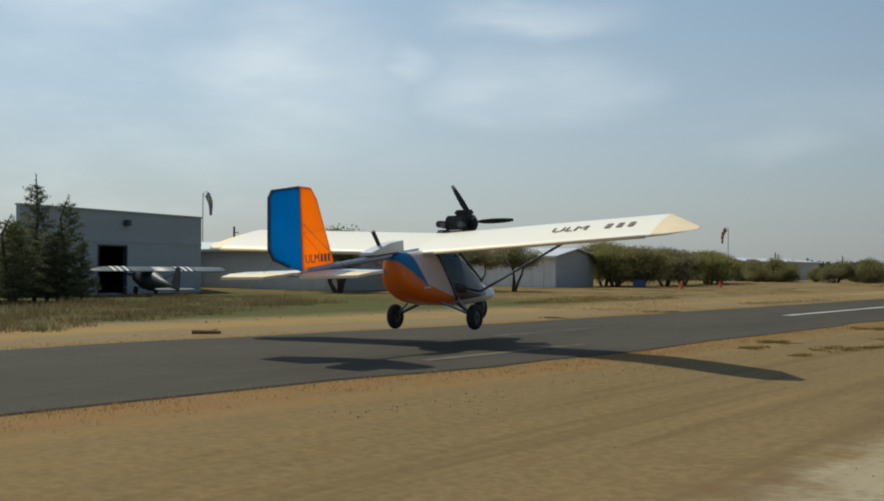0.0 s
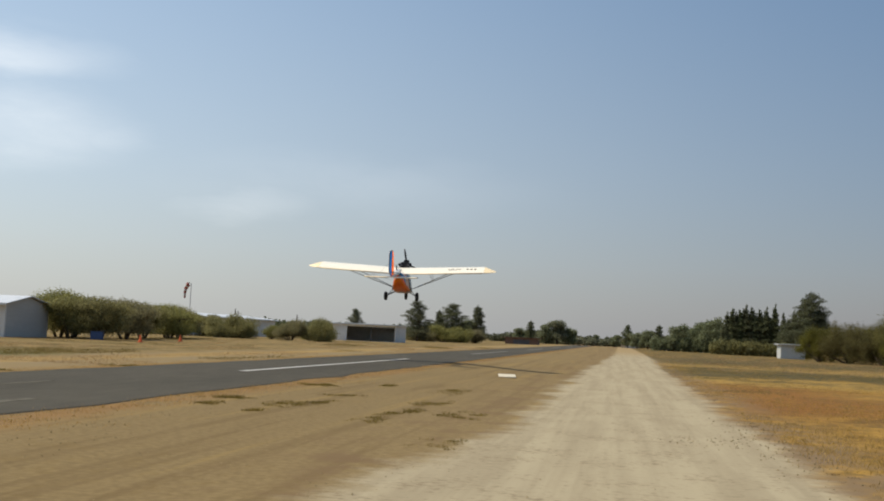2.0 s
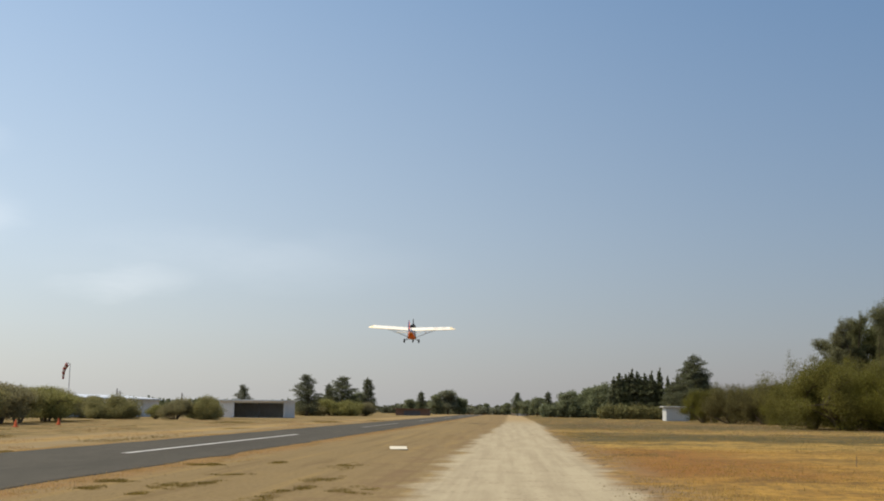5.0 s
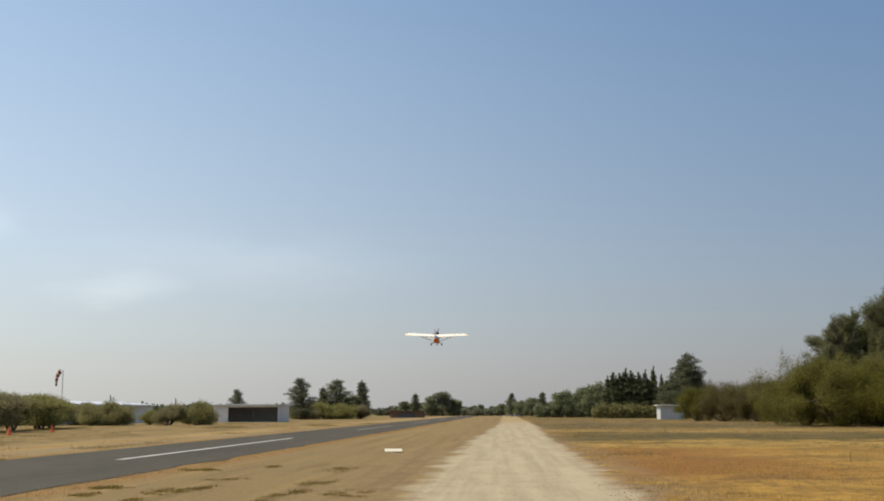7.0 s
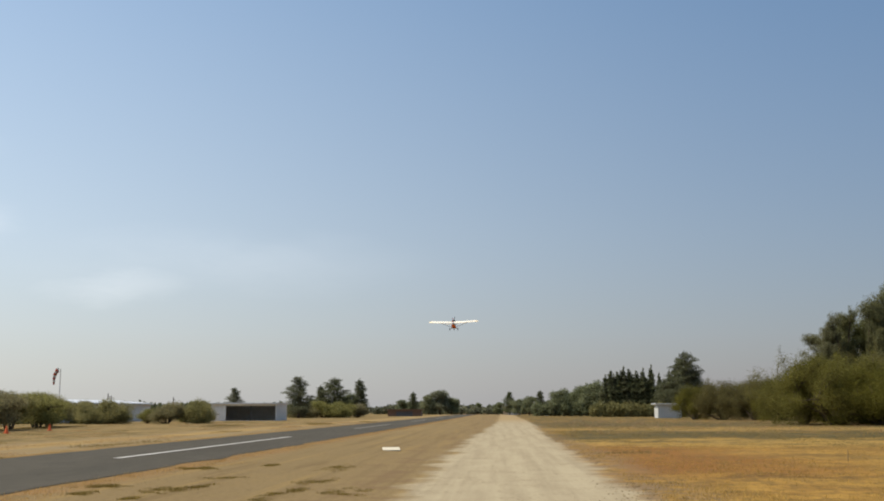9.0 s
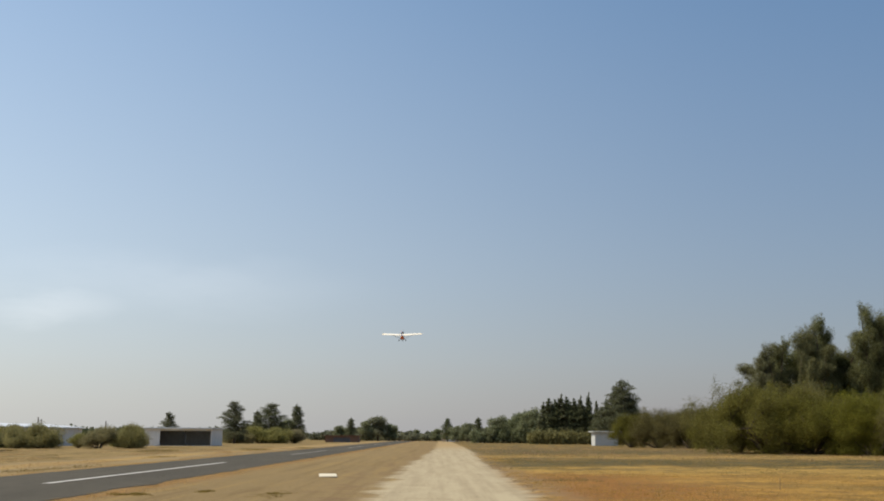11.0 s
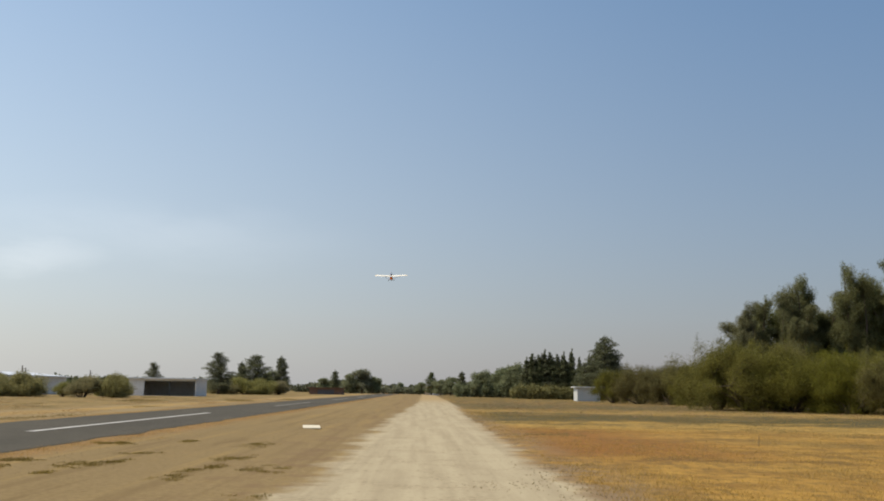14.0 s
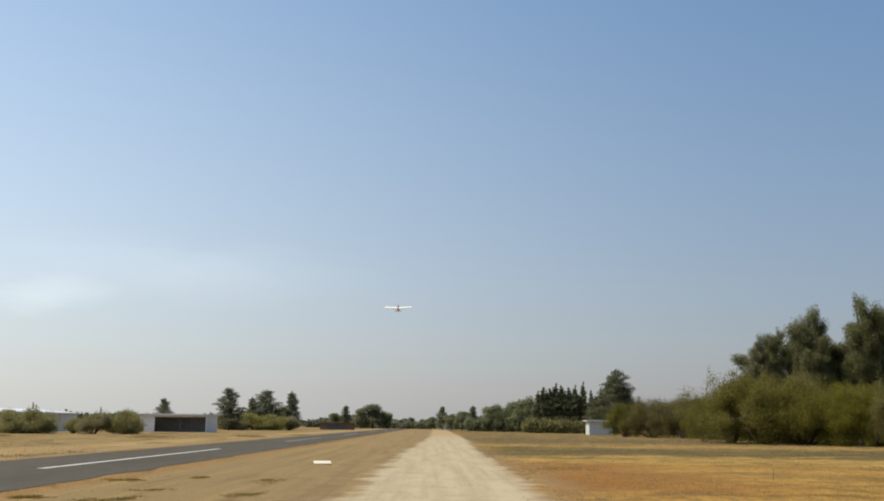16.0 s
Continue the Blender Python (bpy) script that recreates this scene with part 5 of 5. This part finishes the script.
# ---- small things ----
def windsock(x, y, h, rz, mats, label, r=0.3, L=1.9):
    t = thing("windsock", label, "windsock", pose(x, y, 0, 0, 0, rz), "windsocks")
    part("mast", one(tube, (0, 0, -0.1), (0, 0, h - 0.1), 0.06, 0.045, 10), "pole_white", t, "thin white mast")
    part("swivel", one(tube, (0, 0, h - 0.15), (0, 0, h + 0.05), 0.035, 0.035, 8), "tube_dark", t)
    bm = bm_new()
    for k in range(16):
        a, b = 2 * math.pi * k / 16, 2 * math.pi * (k + 1) / 16
        tube(bm, (0.35 + 0, r * math.cos(a), h - 0.1 + r * math.sin(a)), (0.35, r * math.cos(b), h - 0.1 + r * math.sin(b)), 0.02, None, 5)
    tube(bm, (0, 0, h - 0.1), (0.35, 0, h - 0.1 + r), 0.018)
    tube(bm, (0, 0, h - 0.1), (0.35, 0, h - 0.1 - r), 0.018)
    part("hoop", bm, "tube_dark", t)
    # the sock hangs limp: rings that droop
    n = 7
    for i in range(n):
        rings = []
        for f in (i / n, (i + 1) / n):
            ang = radians(min(82, 30 + 130 * f))
            px = 0.35 + 0.42 * math.sin(min(f * 2.2, 1.57))
            pz = h - 0.1 - L * (f ** 1.25) * 0.95
            rr = r * (1 - 0.62 * f)
            rings.append([(px + rr * math.cos(a) * math.sin(ang), rr * math.sin(a) * (0.8 if f > 0.2 else 1), pz + rr * math.cos(a) * math.cos(ang)) for a in np.linspace(0, 2 * math.pi, 12, endpoint=False)])
        part("sock_band", loft(bm_new(), rings, True, False), mats[i % 2], t)


windsock(-55.0, 133.4, 6.75, 185, ("sock_red", "sock_pale"), "limp red and white windsock on a thin white mast")
windsock(-83.8, 71.2, 8.6, 50, ("sock_grey", "sock_grey"), "limp grey windsock on a mast behind the hall", 0.32, 2.2)


def utility_pole(x, y, h, rz):
    t = thing("utility_pole", "weathered wooden utility pole with a short bracket", "pole", pose(x, y, 0, 0, 0, rz), "utility poles")
    part("post", one(tube, (0, 0, -0.1), (0, 0, h), 0.13, 0.09, 8), "pole_wood", t)
    part("cap", one(box, (0, 0, h + 0.03), (0.24, 0.24, 0.06)), "pole_wood", t)
    part("bracket", one(box, (0.2, 0, h - 0.5), (0.5, 0.07, 0.08)), "pole_wood", t)


for q in UTILITY:
    utility_pole(*q)


def cone(x, y):
    t = thing("traffic_cone", "orange cone standing on dry grass", "cone", pose(x, y, 0) @ Matrix.Scale(0.72, 4), "orange cones")
    part("cone_body", one(tube, (0, 0, 0.05), (0, 0, 0.75), 0.2, 0.05, 14), "cone", t)
    part("cone_base", one(box, (0, 0, 0.03), (0.5, 0.5, 0.06), 0, 0.01), "cone", t)


for q in ((-34.9, 75.7), (-36.5, 86.9), (-47.5, 53.5)):
    cone(*q)

drum = thing("blue_crate", "blue box under the trees", "box", pose(-39.2, 77.4, 0, 0, 0, 20))
part("body", one(box, (0, 0, 0.3), (0.9, 0.6, 0.6), 0, 0.04), "blue_drum", drum)
part("lid", one(box, (0, 0, 0.62), (0.94, 0.64, 0.05), 0, 0.02), "blue_drum", drum)

board = thing("runway_marker", "white marker board propped low beside the runway", "marker", pose(*fall(-4.25, 42.0), 0, 0, 8))
slab = part("slab", one(box, (0, 0, 0), (0.78, 1.15, 0.03), 0, 0.01), "board_cream", board)
slab.matrix_basis = pose(0, 0, 0.065, 4.5)
for sx in (-0.3, 0.3):
    part("foot", one(box, (sx, 0.45, 0.035), (0.1, 0.12, 0.1)), "pole_wood", board)

stake = thing("stake", "thin dark stake in the golden grass", "stake", pose(*fall(10.1, 32.9)))
part("rod", one(tube, (0, 0, -0.05), (0.01, 0, 0.40), 0.012, 0.009, 6), "pole_wood", stake)


log = thing("log", "brown weathered log lying on the dirt beyond the runway", "log", pose(-18.3, 15.7, 0, 0, 0, 40))
part("trunk_piece", one(tube, (-0.32, 0, 0.045), (0.30, 0.03, 0.04), 0.05, 0.035, 9), "weed", log)
part("branch_stub", one(tube, (0.02, 0, 0.05), (0.2, 0.12, 0.1), 0.018, 0.012, 6), "weed", log)


def blades(name, label, spots, material, h, n_blade, spread, seed, kind="stuff"):
    """Grass as many thin leaning blades, joined."""
    rnd = np.random.RandomState(seed)
    S = np.repeat(np.array(spots, float), n_blade, axis=0)
    n = len(S)
    a = rnd.uniform(0, 2 * np.pi, n)
    rr = spread * np.sqrt(rnd.uniform(0, 1, n))
    base = np.stack(fall(S[:, 0] + rr * np.cos(a), S[:, 1] + rr * np.sin(a)), 1) - np.array([0, 0, 0.01])
    hh = h * rnd.uniform(0.4, 1.2, n) * (S[:, 2] if S.shape[1] > 2 else 1)
    lean = rnd.normal(0, 0.5, (n, 2)) * hh[:, None]
    tip = base + np.concatenate([lean, hh[:, None]], 1)
    b = rnd.uniform(0, 2 * np.pi, n)
    wd = np.stack([np.cos(b), np.sin(b), np.zeros(n)], 1) * (0.006 + 0.022 * hh)[:, None]
    v = np.stack([base - wd, base + wd, tip], 1)
    me = bpy.data.meshes.new(name)
    me.vertices.add(3 * n)
    me.vertices.foreach_set("co", v.astype(np.float32).ravel())
    me.loops.add(3 * n)
    me.loops.foreach_set("vertex_index", np.arange(3 * n, dtype=np.int32))
    me.polygons.add(n)
    me.polygons.foreach_set("loop_start", np.arange(0, 3 * n, 3, dtype=np.int32))
    me.update(calc_edges=True)
    me.validate()
    return tagged(part(name, me, material), label, "grass", kind=kind)


def scatter():
    rnd = np.random.RandomState(77)
    field = []
    while len(field) < 15000:
        y = 9 + 95 * rnd.uniform() ** 1.7
        x = 2.8 + rnd.uniform() ** 1.2 * (6 + 0.55 * y)
        if noise.noise((x * 0.35, y * 0.12, 2)) > -0.15 + rnd.normal() * 0.2:
            field.append((x, y, rnd.uniform(0.5, 1.3)))
    blades("field_grass", "short dry golden grass of the field", field, "straw", 0.075, 8, 0.28, 1)
    dull = []
    while len(dull) < 3200:
        y = 38 + 95 * rnd.uniform() ** 1.3
        x = 3.4 + rnd.uniform() * (5 + 0.5 * y)
        if noise.noise((x * 0.16, y * 0.11, 5)) > 0.12 - 0.003 * (y - 40):
            dull.append((x, y, rnd.uniform(0.5, 1.4)))
    blades("dull_grass", "dull olive-brown grass in patches of the field", dull, "lawn_grass", 0.085, 12, 0.4, 9)
    far = [(4 + rnd.uniform() * 55, 70 + rnd.uniform() * 90, rnd.uniform(0.6, 1.6)) for _ in range(2500)]
    blades("field_grass", "taller dry grass before the thickets", far, "straw", 0.16, 6, 0.4, 2)
    edge = []
    for x0, sgn in ((RW_R, 1), (RW_L, -1)):
        for _ in range(5200):
            y = 3 + 175 * rnd.uniform() ** 1.6
            wide = 0.45 + 0.7 * max(0.0, noise.noise((0.3 * y, 4.0 + sgn, 0)) + 0.2)
            bend = -1.1 * min(max((24 - y) / 12, 0), 1) if sgn < 0 else -0.7 * min(max((14 - y) / 5, 0), 1)
            edge.append((x0 + bend + sgn * (abs(rnd.normal(0.0, wide)) - 0.12), y, rnd.uniform(0.4, 1.3)))
    blades("verge_grass", "dry straw-coloured grass along the asphalt's edge", edge, "straw", 0.04, 9, 0.22, 3)
    left = [(-24 - 24 * rnd.uniform(), 18 + 60 * rnd.uniform(), rnd.uniform(0.5, 1.5)) for _ in range(3000)]
    blades("lawn_tufts", "parched tufts on the lawn before the hangars", left, "lawn_grass", 0.06, 5, 0.35, 4)
    strip, scrub = [], []
    while len(strip) < 5200:
        y = 34 + 118 * rnd.uniform() ** 1.3
        x = -17.2 - 30 * rnd.uniform() ** 1.2
        q = noise.noise((x * 0.22, y * 0.05, 31))
        if q > 0.05:
            strip.append((x, y, rnd.uniform(0.5, 1.4)))
        elif q < -0.28 and len(scrub) < 900:
            scrub.append((x, y, rnd.uniform(0.5, 1.4)))
    blades("strip_grass", "dry golden grass between runway and hangars", strip, "straw", 0.075, 9, 0.45, 10)
    blades("strip_scrub", "dark low scrub between runway and hangars", scrub, "dark_weed", 0.11, 26, 0.5, 12)
    tall = []
    while len(tall) < 560:
        y0 = 13 + 20 * rnd.uniform()
        x0 = -26 - 13 * rnd.uniform() + 0.45 * (24 - y0)
        if noise.noise((x0 * 0.3, y0 * 0.3, 11)) > -0.1:
            tall.append((x0, y0, rnd.uniform(0.4, 1.5)))
    blades("tall_dry_weeds", "tall dry brown weeds before the hall", tall[:360], "weed", 0.21, 40, 0.5, 5)
    blades("tall_green_weeds", "dusty olive weeds before the hall", tall[360:], "lawn_grass", 0.19, 40, 0.5, 15)
    # dark dead weed clumps on the dirt strip
    clumps = []
    for cx, cy, sx, sy in ((-7.8, 20.2, 0.2, 0.5), (-8.05, 22.0, 0.35, 0.5), (-6.5, 19.0, 0.12, 0.3), (-6.5, 20.9, 0.45, 0.7), (-6.2, 22.1, 0.35, 0.5), (-8.4, 28.7, 0.3, 0.5), (-7.9, 29.0, 0.4, 0.6),
                           (-6.5, 24.9, 0.4, 0.4), (-6.4, 30.5, 0.3, 0.6), (-4.15, 18.4, 0.22, 0.6), (-4.1, 19.9, 0.2, 0.5), (-3.9, 20.9, 0.2, 0.5), (-4.0, 23.7, 0.4, 0.9), (-4.3, 29.0, 0.35, 1.2),
                           (-2.9, 20.4, 0.4, 1.0), (-2.4, 15.2, 0.3, 0.8), (-16.9, 28.0, 0.4, 0.3), (-16.6, 35.0, 0.5, 0.6)):
        for _ in range(int(14 + 160 * sx * sy)):
            px, py = cx + rnd.normal() * sx * 0.55, cy + rnd.normal() * sy * 0.55
            if noise.noise((px * 2.2, py * 1.1, 7)) > -0.12:
                clumps.append((px, py, rnd.uniform(0.4, 1.3)))
    clumps += [(-9.2 + 6.4 * rnd.uniform(), 9 + 45 * rnd.uniform() ** 1.4, rnd.uniform(0.15, 0.4)) for _ in range(110)]
    blades("dead_weed_clumps", "dark dead weeds scattered on the bare dirt", clumps, "dark_weed", 0.05, 34, 0.12, 6)
    tufts = [(2.6 + 1.6 * rnd.uniform() ** 2, 9 + 60 * rnd.uniform() ** 1.5, rnd.uniform(0.4, 1.3)) for _ in range(260)]
    tufts += [(4 + (4 + 0.6 * y1) * rnd.uniform(), y1, rnd.uniform(0.6, 2.2)) for y1 in (16 + 60 * rnd.uniform(size=60))]
    blades("field_tufts", "small dark dry tufts dotted over the golden field", tufts, "weed", 0.04, 26, 0.10, 8)
    # stones and clods
    spots = [(1.3 + rnd.normal() * 0.45, 17.7 + rnd.normal() * 0.7, rnd.uniform(0.008, 0.02)) for _ in range(90)]
    spots += [(2.4 + rnd.normal() * 0.3, 10 + 14 * rnd.uniform(), rnd.uniform(0.008, 0.022)) for _ in range(110)]
    spots += [(-9 + 26 * rnd.uniform(), 8 + 26 * rnd.uniform(), rnd.uniform(0.006, 0.016)) for _ in range(260)]
    for _ in range(420):                              # clods in loose drifts on the dirt
        cx, cy = -8.6 + 6.6 * rnd.uniform(), 8 + 24 * rnd.uniform() ** 1.3
        if noise.noise((cx * 0.9, cy * 0.35, 21)) > 0.02:
            spots += [(cx + rnd.normal() * 0.1, cy + rnd.normal() * 0.3, rnd.uniform(0.006, 0.016)) for _ in range(3)]
    spots += [(2.4 + rnd.normal() * 0.22, 14 + 9 * rnd.uniform(), rnd.uniform(0.01, 0.026)) for _ in range(130)]
    spots += [(-22.2 + 0.5 * rnd.normal(), 18 + 30 * rnd.uniform(), rnd.uniform(0.02, 0.05)) for _ in range(40)]
    V, Fc = [], []
    for x, y, s in spots:
        x, y, zg = fall(x, y)
        k = len(V)
        q = rnd.uniform(0.6, 1.2, 6) * s
        V += [(x + q[0], y, zg + s * 0.3), (x, y + q[1], zg + s * 0.25), (x - q[2], y, zg + s * 0.3), (x, y - q[3], zg + s * 0.2), (x, y, zg + s * 0.3 + q[4] * 0.8), (x, y, zg - 0.02)]
        for a, b in ((0, 1), (1, 2), (2, 3), (3, 0)):
            Fc += [(k + a, k + b, k + 4), (k + b, k + a, k + 5)]
    tagged(part("stones", mesh_of("stones", V, Fc), "stone"), "small stones and clods strewn on track and dirt", "stones", kind="stuff")


scatter()


# ---- what moves ----
PLANE = [
    (0.0, -12.72, 16.50, 2.11, 8.45, 3.7, -1.3),
    (0.5, -12.16, 26.36, 2.81, 6.0, 2.6, -2.2),
    (1.0, -12.03, 36.98, 3.58, 4.4, 2.6, -2.4),
    (1.5, -12.00, 47.85, 4.36, 4.05, 2.6, -1.25),
    (2.0, -12.00, 58.90, 5.11, 3.75, 3.6, -0.1),
    (2.5, -11.97, 69.90, 5.82, 3.3, 4.2, -0.2),
    (3.0, -12.01, 81.60, 6.68, 2.5, 4.4, 0.2),
    (3.5, -12.06, 93.50, 7.73, 1.4, 4.7, 1.0),
    (4.0, -12.08, 105.30, 9.09, 0.2, 4.9, 1.7),
    (4.5, -11.94, 117.54, 10.22, 0.6, 4.9, 1.3),
    (5.0, -11.70, 129.26, 11.21, 0.4, 4.8, 1.1),
    (7.5, -10.68, 190.01, 15.20, 0.3, 4.9, 0.8),
    (8.0, -10.40, 202.23, 16.73, 0.2, 4.9, -0.2),
    (8.2, -10.31, 207.11, 17.35, 0.1, 4.9, -1.0),
    (10.3, -9.54, 258.86, 24.49, 0.1, 5.0, -1.3),
    (10.5, -9.57, 263.72, 25.26, 0.0, 5.0, -1.2),
    (11.0, -9.71, 275.83, 27.29, -0.0, 5.0, -0.7),
    (11.5, -9.98, 287.89, 29.32, -0.0, 5.0, 0.1),
    (12.0, -10.18, 299.92, 31.38, -0.0, 5.0, 0.6),
    (12.5, -10.33, 311.94, 33.37, -0.0, 5.0, 1.0),
    (13.0, -10.57, 324.00, 35.07, -0.0, 5.0, 0.8),
    (13.5, -10.77, 336.07, 36.58, -0.1, 5.0, -0.3),
    (14.0, -11.13, 348.12, 38.08, -0.1, 5.0, -1.2),
    (14.5, -11.66, 360.13, 39.63, -0.1, 5.0, -1.7),
    (15.0, -12.28, 372.13, 41.16, -0.2, 5.0, -2.1),
    (15.5, -13.10, 384.14, 42.63, -0.2, 5.0, -1.9),
    (16.0, -13.87, 396.15, 44.05, -0.2, 5.0, -1.1),
]
PROP = [(0.0, -31), (0.5, -8), (1.0, 0), (1.5, 0), (2.0, -10), (2.5, -26), (3.0, -38), (3.5, -32), (4.0, -34), (4.5, -8), (5.0, 0), (7.5, 20), (8.2, 10), (10.3, 30), (13.0, 0), (16.0, 25)]


def motions():
    walk(plane, [(t, pose(x, y, z) @ pose(0, 0, 0, 0, 0, h) @ pose(0, 0, 0, p) @ pose(0, 0, 0, 0, b)) for t, x, y, z, h, p, b in PLANE])
    walk(propeller, [(t, pose(0, 1.70, 0.21, 0, a, 0)) for t, a in PROP])


motions()
